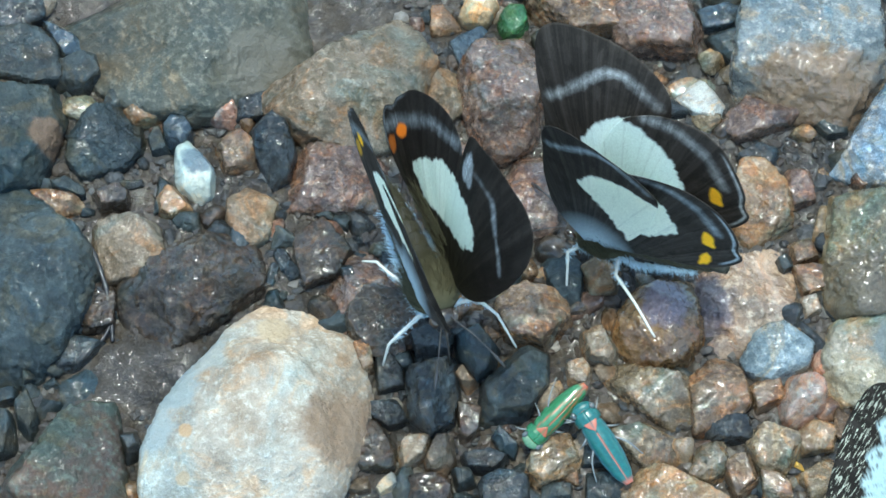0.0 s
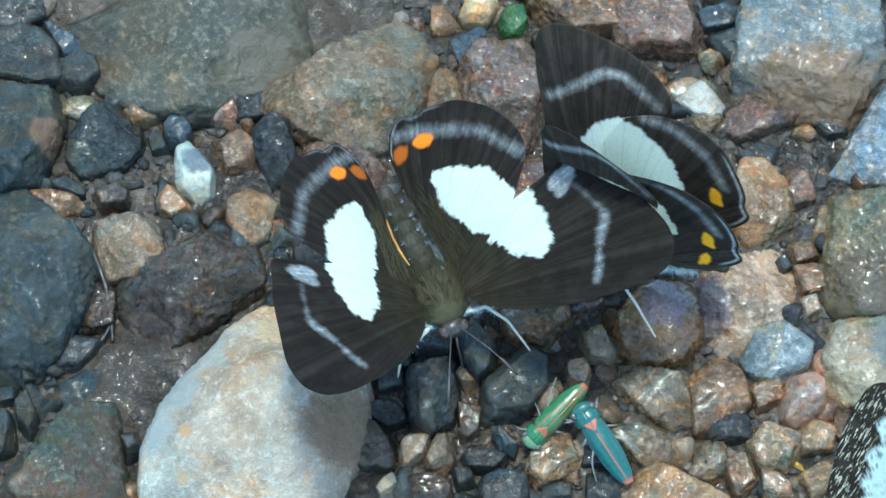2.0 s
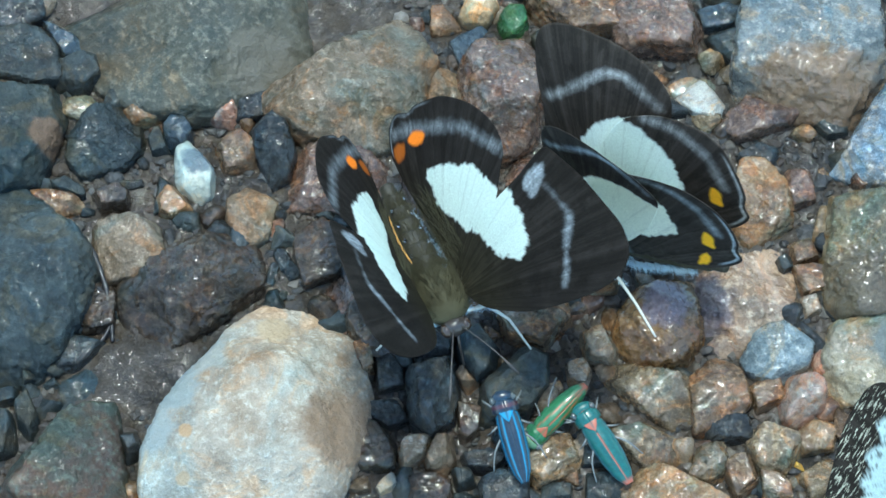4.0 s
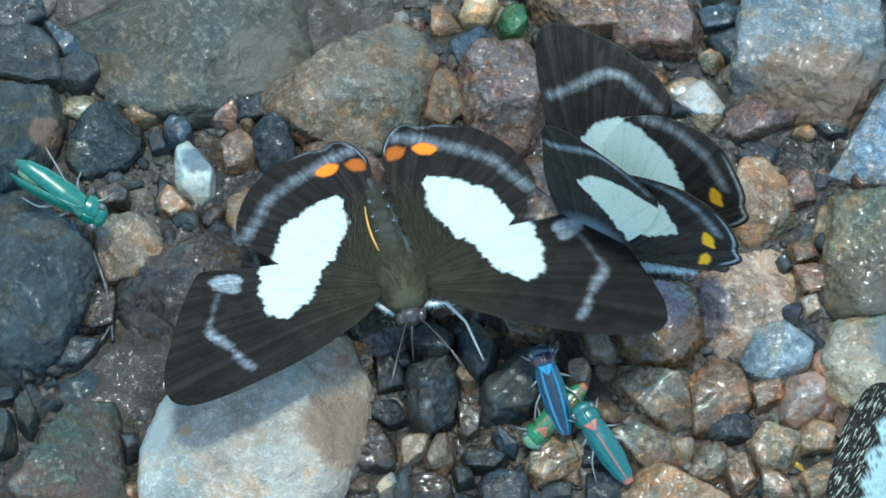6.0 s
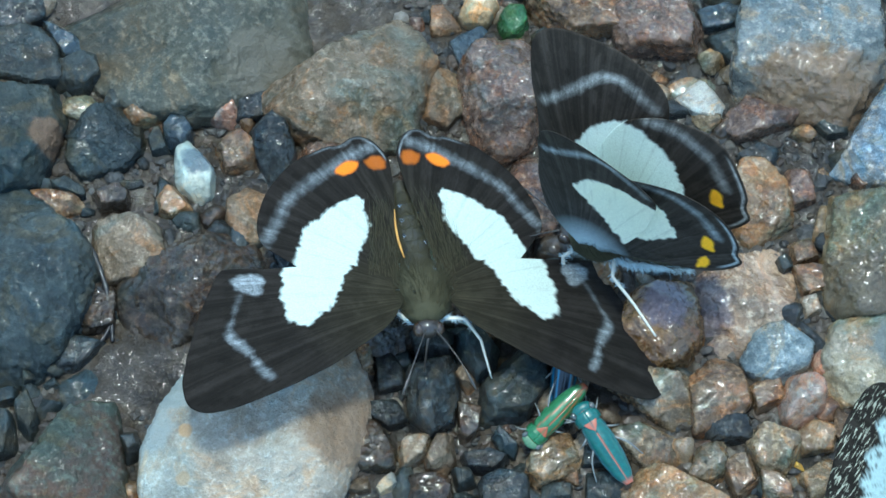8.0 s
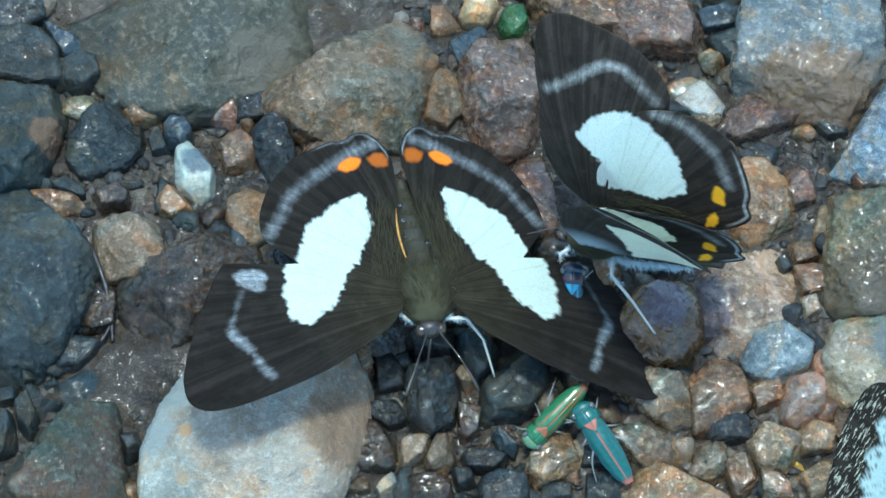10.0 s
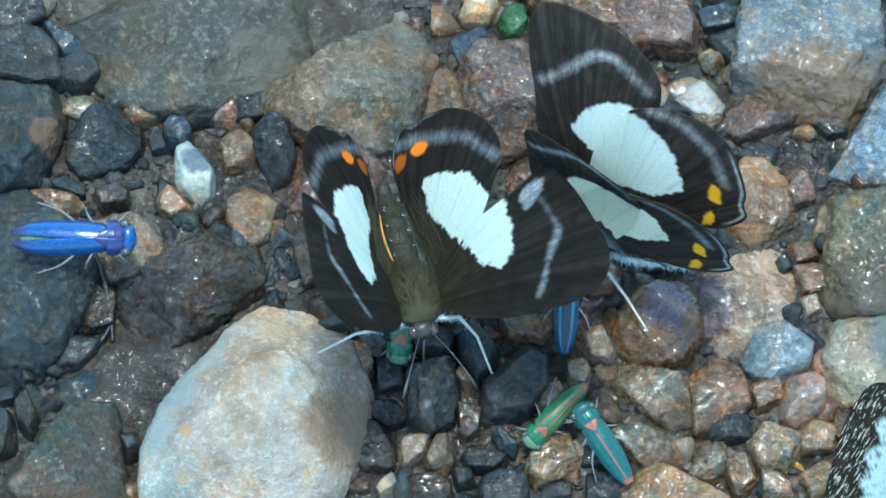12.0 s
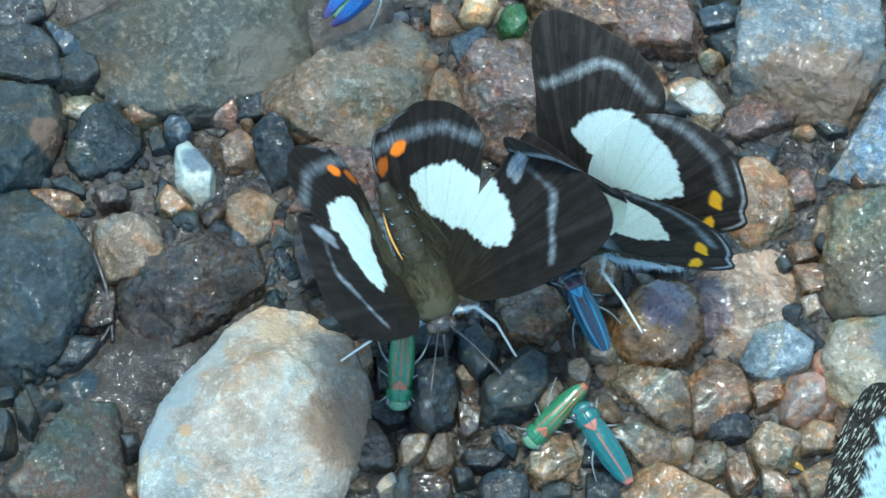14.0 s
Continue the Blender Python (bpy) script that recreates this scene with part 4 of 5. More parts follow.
hop_green.scale = (0.9, 0.9, 0.9)
hop_drift.scale = (1.15, 1.15, 1.15)
hop_azure.scale = (1.32, 1.32, 1.32)


# the twig lying beside the blue-grey boulder
BARK = plain_mat("wet_dark_bark", (0.012, 0.011, 0.012), 0.5, 2500, 0.5, 0.2)


def build_twig():
    pts = curve([(-47.6, 0.2, 3.4), (-45.9, -2.4, 3.8), (-44.2, -7.0, 3.6), (-43.4, -11.4, 2.8), (-43.2, -14.0, 2.2)], 30, False)
    me = tube_mesh("twig", [(x * MM, y * MM, z * MM) for x, y, z in pts], [(0.46 - 0.2 * i / 29 + 0.07 * math.sin(i * 1.9)) * MM for i in range(30)], BARK, 8)
    ob = new("twig", me)
    tagged(ob, "thin dark twig lying over the gravel", "twig")
    pts = curve([(-43.4, -11.4, 2.6), (-44.6, -13.8, 2.4), (-47.4, -16.2, 2.2), (-51.2, -18.0, 1.6)], 20, False)
    me = tube_mesh("side_twig", [(x * MM, y * MM, z * MM) for x, y, z in pts], [(0.3 - 0.16 * i / 19 + 0.05 * math.sin(i * 2.3)) * MM for i in range(20)], BARK, 7)
    part("side_twig", me, ob)


build_twig()


# an unseen bush, added out of view to shade the stones on the left
SHADE_BUSH_BARK = plain_mat("shade_bush_bark", (0.1, 0.075, 0.05), 0.8, 600, 0.5)
SHADE_BUSH_LEAF = plain_mat("shade_bush_leaf", (0.05, 0.1, 0.03), 0.5, 300, 0.4)


def build_shade_bush():
    rnd = random.Random(21)
    bush = thing("bush", "unseen leafy bush added to shade the left stones", "bush", "", pose(-0.40, 0.31, 0))
    stem = curve([(0, 0, -0.02), (0.03, -0.01, 0.2), (0.08, -0.03, 0.4), (0.16, -0.05, 0.5), (0.31, -0.06, 0.53)], 24, False)
    part("stem", tube_mesh("stem", stem, [0.011 - 0.008 * i / 23 for i in range(24)], SHADE_BUSH_BARK, 10), bush)
    verts, faces = [], []
    for k in range(420):
        i = rnd.randrange(13, 24)
        c = Vector(stem[i]) + Vector((rnd.gauss(0, 0.05), rnd.gauss(-0.01, 0.055), rnd.gauss(0, 0.035)))
        c.x = min(c.x, 0.335 + rnd.uniform(-0.05, 0.015))
        turn = Euler((rnd.uniform(-0.6, 0.6), rnd.uniform(-0.6, 0.6), rnd.uniform(0, 6.28))).to_matrix()
        size = rnd.uniform(0.016, 0.026)
        n = len(verts)
        for u, w, h in ((0, -1, 0), (0.42, -0.35, 0.06), (0.36, 0.35, 0.05), (0, 1.1, -0.12), (-0.36, 0.35, 0.05), (-0.42, -0.35, 0.06), (0, -0.35, 0), (0, 0.35, 0)):
            verts.append(c + turn @ (Vector((u, w, h)) * size))
        faces += [(n, n + 1, n + 6), (n, n + 6, n + 5), (n + 1, n + 2, n + 7, n + 6), (n + 6, n + 7, n + 4, n + 5), (n + 2, n + 3, n + 7), (n + 7, n + 3, n + 4)]
    part("leaves", link_mesh("leaves", verts, faces, [SHADE_BUSH_LEAF]), bush)


build_shade_bush()


# ---- movement ----
def perch(x, y, z, yaw, pitch=0.0, roll=0.0):
    """Pose of an insect, mm and degrees; yaw 0 heads away from the lens."""
    return Matrix.Translation((x * MM, y * MM, z * MM)) @ pose(0, 0, 0, TILT) @ pose(0, 0, 0, 0, 0, yaw) @ pose(0, 0, 0, pitch) @ pose(0, 0, 0, 0, roll)


def flaps(wings, rows):
    """rows: seconds, then lift, sweep and twist of the right fore and hind wing, then of the left ones."""
    for k, which in enumerate(("fr", "hr", "fl", "hl")):
        walk(wings[which], [(r[0], hinge_pose(which, *r[1 + 3 * k:4 + 3 * k])) for r in rows])


def motions():
    # the butterfly that drinks, opens and closes
    walk(fly_a, [
        (0, perch(-1.6, -11, 14.8, 204.5, 26.5, -15.6)), (0.5, perch(-1.7, -11.4, 14.8, 205.6, 26.7, -14.6)), (0.6, perch(-1.7, -11.4, 14.8, 205.6, 26.7, -14.6)),
        (0.8, perch(-1.5, -12, 14.8, 207, 25.3, -12.9)), (1, perch(-1.5, -12, 14.8, 207, 25.3, -12.9)), (1.5, perch(-1.3, -12.5, 14.8, 207.5, 24.8, -12.1)),
        (2, perch(-0.6, -12.5, 14.8, 206.9, 25.2, -12.2)), (2.5, perch(-0.6, -12.5, 14.8, 206.6, 25.4, -12.5)), (3, perch(-0.3, -12.1, 14.8, 206.1, 23.9, -12.8)),
        (5.3, perch(-0.6, -12.5, 14.8, 206.9, 25.2, -12.2)), (5.5, perch(-3, -9.8, 14.8, 197.1, 32.9, -14.2)), (6, perch(-5.3, -10.9, 14.8, 198, 33.9, -14.2)),
        (6.5, perch(-3.2, -11.2, 14.8, 195.5, 33.4, -14.9)), (7, perch(-2.7, -11.8, 14.8, 193.1, 31.8, -15.7)), (7.5, perch(-2.5, -12.3, 14.8, 192, 30.7, -16.3)),
        (8, perch(-2.6, -12.3, 14.8, 191.4, 30.3, -16.6)), (10.5, perch(-2.3, -12.4, 14.8, 192.1, 28.7, -15.6)), (11, perch(-3.2, -12.6, 14.8, 194.6, 29.7, -15)),
        (11.5, perch(-3.3, -13, 14.8, 195.9, 30, -15.1)), (12, perch(-3.6, -12.6, 14.8, 196.1, 29.8, -15.4)), (12.5, perch(-3.5, -12.6, 14.8, 195.7, 28.5, -15.5)),
        (13, perch(-3.3, -12.5, 14.8, 195.9, 27.6, -15.3)), (13.5, perch(-3.1, -12.5, 14.8, 197.5, 27.4, -14.6)), (14, perch(-1.8, -12, 14.8, 202.9, 27.9, -13.5))])
    flaps(wings_a, [
        (0, 88.3, 0, -0.3, 89.3, 0.1, -0.4, 90.9, -8.6, 3.7, 84.7, -6.9, -0.4), (0.5, 84.4, -2, -2.4, 85.3, -25, -3.4, 88.4, -7.2, 2.6, 81.9, -6.1, -2.7),
        (0.6, 84.4, -2, -2.4, 85.3, -25, -3.4, 88.4, -7.2, 2.6, 81.9, -6.1, -2.7), (0.8, 53.3, -5.3, 2.5, 49.4, -10.6, -0.7, 51.4, -5.6, 1.7, 51.2, -9.8, -0.3),
        (1, 53.3, -5.3, 2.5, 49.4, -10.6, -0.7, 51.4, -5.6, 1.7, 51.2, -9.8, -0.3), (1.5, 48.9, -6, 0, 46, -10.1, -1.5, 48.6, -4.2, -1.1, 48.3, -9.2, -1),
        (2, 50.3, -7.1, 2.4, 47, -11.5, -0.8, 45.7, -5.8, 1.7, 46.2, -8.4, 1.2), (2.5, 60.4, -3.5, 3.2, 54.5, -8.7, 0.5, 63.1, -3.9, 3.3, 61.8, -9.1, 1.1),
        (3, 74.5, -4.8, 2.4, 68.9, -10.3, -0.5, 77.6, -5.2, 5.4, 74, -9.5, -0.1), (5.3, 50.3, -7.1, 2.4, 47, -11.5, -0.8, 45.7, -5.8, 1.7, 46.2, -8.4, 1.2),
        (5.5, 31.9, -10.6, 2.3, 31.2, -10.9, 1.4, 56.9, -6.4, 4.8, 55.7, -9.8, 2.2), (6, 4.7, -12.8, 4.2, 4.4, -16.7, 3.4, 15.7, -3.1, 2.3, 16.3, -7.4, 1.8),
        (6.5, 15.2, -11.1, 3.7, 15.7, -13.1, 3.1, 2.7, -7.6, 1, 3, -11.4, 1.1), (7, 7.2, -10.5, 2.3, 7.6, -11.4, 1.7, -1.7, -8.2, -0.6, -1.4, -13.7, -0.2),
        (7.5, 0.9, -10.1, 2.4, 1.8, -10.6, 1.7, -4.6, -8.8, -0.9, -4.4, -15, -0.8), (8, -0.2, -9.9, 2.7, 0.7, -10.9, 2.1, -5.3, -9.5, -1, -5.2, -15.2, -0.7),
        (10.5, 7, -10.6, 0.3, 8.7, -11.5, 0.6, -6.9, -9.5, -1.4, -7.2, -14, -1.1), (11, 27, -11.3, 3.3, 26.8, -12.6, 2.6, 10.8, -10, -0.2, 10.9, -12.9, 1.1),
        (11.5, 40, -9.5, 3.4, 38.1, -11.8, 1, 37, -5, -0.2, 38, -12, 0.2), (12, 65.7, -7.1, 4.5, 59.2, -12.8, -0.2, 64.2, -5.7, 5.7, 63.1, -13.1, 2.1),
        (12.5, 71.7, -12, 2.4, 64.6, -13.8, -0.6, 73.4, -8, 7.4, 71.6, -14.5, 2.1), (13, 72.8, -13.8, 2.4, 65.9, -13.8, -0.6, 75.3, -8.3, 7.4, 72.3, -15.3, 2.2),
        (13.5, 74.5, -18.8, 0.8, 67.8, -12.8, -2.3, 77.6, -8, 6.8, 73.5, -15.5, 2.9), (14, 64.3, -6.6, 7.2, 56.7, -14, 5.4, 66.1, -11.5, 1.4, 64.6, -17.4, -2.6)])
    # the one beside it
    walk(fly_b, [
        (0, perch(21.2, -2.2, 11, 75.1, -28.2, 24.8)), (3, perch(21.2, -2.2, 11, 75.6, -28.7, 24.8)), (6.5, perch(21.2, -2.2, 11, 75.6, -28.5, 24.8)),
        (8, perch(20.4, -2.5, 11, 78, -27.1, 22.3)), (10.5, perch(19.9, -1.9, 11, 77.6, -24, 19.5)), (11, perch(19.4, -1.3, 11, 77.2, -24, 19.6)),
        (11.5, perch(19.3, -1.2, 11, 76.5, -24.1, 20.1)), (12, perch(19.8, -1.5, 11, 75.4, -25.1, 20.9)), (12.5, perch(19.5, -1.4, 11, 75, -25.7, 21.7)),
        (13, perch(19.6, -1.5, 11, 74.8, -26.1, 22.4)), (13.5, perch(19.7, -1.6, 11, 75.2, -26.2, 23)), (14, perch(19.3, -1.7, 11, 75.7, -26, 23.6))])
    flaps(wings_b, [
        (0, 81.8, -23.6, 1.6, 83.5, 1.7, -1.4, 101.1, -33.5, 1.1, 102.3, -3.9, 0.7), (3, 81.6, -24.4, 1.5, 83.3, 0.9, -1.4, 101.3, -34.1, 1.2, 102.5, -4.6, 0.8),
        (6.5, 81.6, -24.3, 1.4, 83.3, 1, -1.5, 101.3, -34, 1.3, 102.5, -4.5, 0.9), (8, 78.7, -26.1, 1.4, 79.5, -2.1, -1, 104.2, -34.6, 2.4, 105.4, -6.5, 1.2),
        (10.5, 73, -22.3, -3.5, 72.2, -1.6, -2.7, 88.5, -60.2, -3.2, 89.3, -6.7, -4), (11, 73.9, -21.9, -3.8, 74.6, -4.3, -2.1, 86.3, -55.5, -2.3, 86.5, -8.7, -2.9),
        (11.5, 72.2, -20.8, -3.4, 73.8, -3.1, -2.4, 90.4, -67, -1.3, 89.8, -7.7, -2), (12, 73.9, -19.6, -2.6, 75.2, -0.8, -2.1, 100.2, -29.9, 5.3, 99.8, -5.2, 3.3),
        (12.5, 76, -21.7, -1.9, 76.8, -3.1, -1.2, 99.5, -30.8, 4.1, 100.3, -6.8, 2), (13, 76.8, -21.9, -2.4, 77.4, -3.1, -1.5, 98.9, -30.8, 4, 100, -6.8, 1.8),
        (13.5, 77.4, -22.3, -2, 77.5, -3.4, -1.7, 98.4, -31.1, 4.6, 99.4, -7.1, 1.9), (14, 77.4, -23.8, -1, 78.2, -4.6, -0.9, 97.3, -26, 0.1, 97.6, -8.2, 0.2)])
    # the leg that steps out sideways
    for k, rows in ((0, [(0, -46, 0), (3, -46, 0), (5.3, -10, -60), (10.6, -10, -60), (11.6, 0, 0), (14, 0, 0)]),):
        leg, hip = legs_a[k]
        walk(leg, [(t, Matrix.Translation(tuple(c * MM for c in hip)) @ pose(0, 0, 0, 0, -a, b)) for t, a, b in rows])
    # the two resting leafhoppers
    for ob, m in ((hop_green, perch(14.1, -25.7, 6, 135, 0, -12)), (hop_teal, perch(20.3, -29.0, 6.5, 33))):
        walk(ob, [(0, m), (14, m)])
    # the striped one walks in, passes under the wing and comes out beyond
    walk(hop_blue, [(0, perch(14.3, -58.2, 4, 5)), (1.6, perch(13.6, -48.9, 5, 5)), (2.5, perch(13.0, -39.9, 6, 4)), (2.7, perch(11.7, -37.7, 6.5, 2)), (2.9, perch(10.3, -34.4, 7, 0)),
        (3.2, perch(9.6, -33.2, 7.5, 2)), (4.2, perch(8.7, -26.9, 8, 20)), (5.3, perch(9.0, -21.3, 8, 45)), (5.6, perch(8.4, -20.9, 8, 41)), (6.0, perch(13.9, -22.4, 8.5, 17)),
        (6.4, perch(14.0, -23.8, 8.5, 5)), (6.8, perch(15.6, -23.7, 8.5, 13)), (7.2, perch(15.6, -22.3, 6.5, 4)), (7.6, perch(15.1, -19.3, 5, -12)), (8.0, perch(15.8, -18.9, 5, -8)),
        (9.2, perch(16.6, -12.6, 6, -5)), (11.4, perch(16.3, -9.5, 5, -3)), (12.0, perch(16.1, -9.9, 5.5, -3)), (12.4, perch(16.3, -10.0, 6, 2)), (12.6, perch(17.0, -10.3, 6, 15)), (13.4, perch(17.5, -10.4, 6, 20)), (14, perch(18.5, -10.7, 6, 25))])
    # the one that drifts in over the boulder and leaves
    walk(hop_drift, [(0, perch(-150, 120, 90, 230)), (5.2, perch(-85, 30, 40, 220)), (5.7, perch(-50.8, 3.1, 14, 170, 0, 20)), (5.8, perch(-48.8, 1.8, 13, 150, 0, 20)), (5.9, perch(-49.5, 3.3, 12, 225, 0, 25)),
        (6.1, perch(-48.7, 3.0, 11, 244, 0, 25)), (6.3, perch(-47.6, 2.5, 11, 244, 0, 25)), (6.5, perch(-45.1, 0.5, 11, 196, -58)), (6.7, perch(-44.5, 0.1, 11, 180, -55)), (6.77, perch(-45.8, 2.9, 20, 160)),
        (6.9, perch(-90, 60, 40, 60)), (8, perch(-120, 150, 120, 60)), (14, perch(-300, 500, 300, 60))])
    # the bright blue one flies across from the boulder to the far edge
    walk(hop_azure, [(0, perch(-300, -150, 200, 300)), (9, perch(-120, -20, 60, 290)), (11.3, perch(-65.9, 3.0, 16, 285)), (11.5, perch(-57.6, 2.3, 15, 287)), (11.6, perch(-54.3, 0.9, 14, 287)), (11.7, perch(-53.5, -1.4, 13, 290)), (11.8, perch(-51.0, -2.1, 12, 282)),
        (12.0, perch(-46.9, -3.3, 12, 270)), (12.2, perch(-46.4, -1.2, 12, 299)), (12.4, perch(-43.6, 0.8, 12, 300)), (12.5, perch(-41.0, 2.2, 12, 296)), (12.6, perch(-37.1, 4.2, 13, 302)), (12.8, perch(-32.1, 7.0, 13, 300)), (13.0, perch(-28.7, 8.0, 13, 306)),
        (13.2, perch(-25.5, 15.4, 13, 332)), (13.4, perch(-21.9, 20.4, 14, 340)), (13.5, perch(-18.6, 26.4, 15, 325)), (13.6, perch(-18.4, 26.6, 15, 325)), (13.7, perch(-9.4, 32.3, 16, 318)), (13.8, perch(-9.3, 32.4, 16, 318)), (14, perch(-9.1, 32.6, 16, 316))])
    # the green one that crawls out from under the head
    walk(hop_under, [(0, perch(4.2, -2.4, 1.5, 202)), (5, perch(3.4, -2.6, 1.5, 200)), (9, perch(-3.6, -4.3, 3, 180)), (10.6, perch(-4.6, -9.7, 4.5, 172)), (11.0, perch(-4.7, -10.8, 5, 172)), (11.5, perch(-5.2, -12.1, 5, 174)), (13.2, perch(-5.3, -12.4, 5, 172)), (13.4, perch(-5.6, -14.6, 5.5, 170)),
        (13.6, perch(-5.6, -16.9, 6, 174)), (13.8, perch(-5.5, -18.3, 6.5, 176)), (14, perch(-5.4, -19.1, 6.5, 176))])
    # the pale butterfly that dashes past
    walk(fly_white, [(0, perch(500, 420, 300, 130)), (1.3, perch(190, 160, 90, 130)), (1.4, perch(92, 75, 60, 130)), (1.4667, perch(32.5, -11.3, 40, 124)), (1.5333, perch(26.0, -17.9, 40, 132)), (1.6, perch(92, -90, 60, 140)), (1.8, perch(180, -200, 90, 150)), (5, perch(500, -600, 300, 150)), (14, perch(900, -1200, 300, 150))])
    resting = (25, -85, 0, 30, -28, 0, 25, -85, 0, 30, -28, 0)
    flaps(wings_w, [(0, *resting), (14, *resting)])
    # the one at rest by the edge, which barely stirs
    walk(fly_edge, [(0, perch(73.0, -53.6, 12, -31)), (14, perch(72.8, -53.6, 12, -31))])
    flaps(wings_e, [(0, *[0] * 12), (14, *[2, 0, 0] * 4)])


# ---- stones, by bearing:distance of their sides in mm ----
stone("cobble", "slab", -32.6, 28.0, 9, 9, "-180:20.2 -157:17 -135:13.6 -122:12.2 -96:10.1 -74:9.5 -60:9.6 -32:20.4 77:13.5 100:12.2",
      "a large smooth grey-green river stone embedded in gravel")
stone("cobble", "olive", -10.9, 21.9, 8.5, 12, "-148:11.4 -122:9.6 -100:8.1 -88:8.2 -17:7.8 29:9.6 52:9.7 111:6.6 123:6",
      "angular brown-grey stone leaning against the large grey stone", "-78/38/6.2 75/24/5.6 -10/40/7.6 160/40/8.6")
stone("stone", "grey", -56.7, 26.8, 5, 6, "-177:4.7 -102:3.9 -78:4.5 10:4.7 62:4.2 90:4.1",
      "rounded dull grey stone, damp")
stone("stone", "slate", -58.3, 34.4, 4, 6, "-177:3.5 -95:3.3 -59:3.5 5:3.9 83:3",
      "dark slate-coloured stone half under its neighbours")
stone("pebble", "deep", -51.1, 29.5, 3, 8, "-152:1.5 -145:1.4 -84:2.4 -30:3 47:1.4 94:2.5",
      "small deep blue wet stone chip")
stone("pebble", "grey", -49.2, 24.4, 4, 6, "-178:2.6 -97:2.5 -45:2.5 14:2.8 82:2.6 111:2.4",
      "speckled pale grey pebble with a lichen spot")
stone("stone", "banded", -56.6, 14.8, 8, 12, "-177:4.8 -78:6.9 -19:4.9 -16:4.8 7:6.6 92:6.2",
      "blocky blue-green stone with a brown face")
stone("pebble", "olive", -58.7, 22.4, 3, 6, "-177:1.8 -80:1.4 38:1.7 75:1.5",
      "small dull brown pebble in the gravel")
stone("stone", "blue", -45.2, 14.5, 5, 7, "-136:5.2 -77:4.2 -42:4.4 8:4.6 48:4.8 102:4.6 143:4.2 177:4.4",
      "smooth blue-grey pebble on dark gravel")
stone("pebble", "grey", -44.1, 20.2, 3, 6, "-118:1.6 -61:1.3 30:1.5 102:1.5 162:1.4",
      "small grey pebble in the gravel")
stone("pebble", "ochre", -39.9, 18.7, 4, 5, "-143:2.3 -82:1.8 -37:2.2 39:2.3 90:1.8 132:2.1",
      "rusty orange pebble, wet and rounded")
stone("pebble", "deep", -35.5, 16.3, 4, 7, "-172:1.8 -94:2.7 -33:2.2 7:1.7 78:2.8 145:2.1",
      "dark blue pebble, wet")
stone("pebble", "blue", -38.3, 14.7, 3, 7, "-165:1 -80:1.8 20:1.1 90:1.8",
      "small blue chip of stone")
stone("pebble", "rose", -29.6, 18.9, 4, 5, "-135:1.7 -90:1.7 -34:2 5:2 50:1.8 90:1.7 133:1.9 178:2",
      "pinkish angular pebble in wet grit")
stone("pebble", "slate", -25.2, 19.7, 3, 8, "-171:2.8 -84:1.7 -54:2 48:2.4 107:1.7",
      "dark wet stone under the ledge of the large stone")
stone("stone", "slate", -22.6, 13.7, 6, 8, "-169:2.5 -156:2.6 -61:4.9 -18:3.3 16:2.5 28:2.9 126:4.5",
      "upright blue-black stone, smooth")
stone("pebble", "brown", -27.5, 13.1, 3, 5, "-162:2.3 -78:2.4 -5:2.4 58:2.5 128:2.4",
      "lumpy brown pebble with grit stuck on it")
stone("pebble", "patched", -33.1, 10.0, 5, 5, "-175:2.3 -134:2.8 -113:3.4 -50:3.9 -4:2.5 26:2.3 42:2.7 97:4.2 142:3.5",
      "whitish pebble with a dark blue patch")
stone("pebble", "dark", -44.0, 6.4, 4, 6, "-151:1.9 -82:1.8 -9:2.2 50:1.8 112:1.8",
      "dark brown pebble, wet")
stone("pebble", "ochre", -36.0, 5.8, 3, 8, "-168:1.7 -123:1.9 -62:2 38:1.6 103:2.1",
      "angular orange-brown pebble in wet grit")
stone("pebble", "brown", -51.1, 5.6, 3, 6, "-161:2.7 -112:1.9 -61:2.2 33:2.6 94:1.7",
      "flat brown and blue pebble")
stone("pebble", "grey", -49.9, 7.9, 3, 6, "-153:1.8 -100:1.1 2:2.1 55:1.2 110:1.6",
      "small grey pebble in the gravel")
stone("cobble", "blue", -54.7, -6.3, 9, 7, "-177:6.4 -87:12.3 -45:9.7 -31:8.7 -12:8.5 20:8.8 44:9 54:9.8 105:12.8",
      "large smooth blue-grey boulder with pale wet patches")
stone("stone", "olive", -41.8, -1.1, 5, 12, "-161:4 -153:4 -85:4 -56:4.3 15:4.4 67:4.3 97:3.6",
      "flat grey-brown stone with squared edges")
stone("stone", "dark", -33.2, -6.6, 7, 8, "-153:8.8 -118:8.1 -67:6.1 -57:5.7 -45:6 6:8.7 56:8.8 110:6 121:5.3",
      "large dark brown stone, wet and smooth")
stone("pebble", "olive", -25.4, 3.5, 4, 7, "-179:3.1 -146:2.9 -125:3.5 -21:3 -11:2.8 62:3.5 122:3.8",
      "olive-brown pebble with rusty streaks")
stone("stone", "red", -14.4, 8.7, 5, 10, "-97:4.3 -82:4.3 -17:6.6 53:5.5 87:4.5 133:5.7 170:6.2",
      "wet red-brown stone with a flat glinting top")
stone("stone", "dark", -16.2, -1.4, 4, 7, "-166:3 -70:3.6 -20:3.3 46:3.5 127:3.6",
      "dark wet stone in the shade of the butterfly")
stone("stone", "red", -10.3, -7.2, 4, 8, "-145:5.2 -105:5.7 -58:5.3 0:5.5 68:5.3 126:5.1",
      "reddish wet stone with a sharp edge")
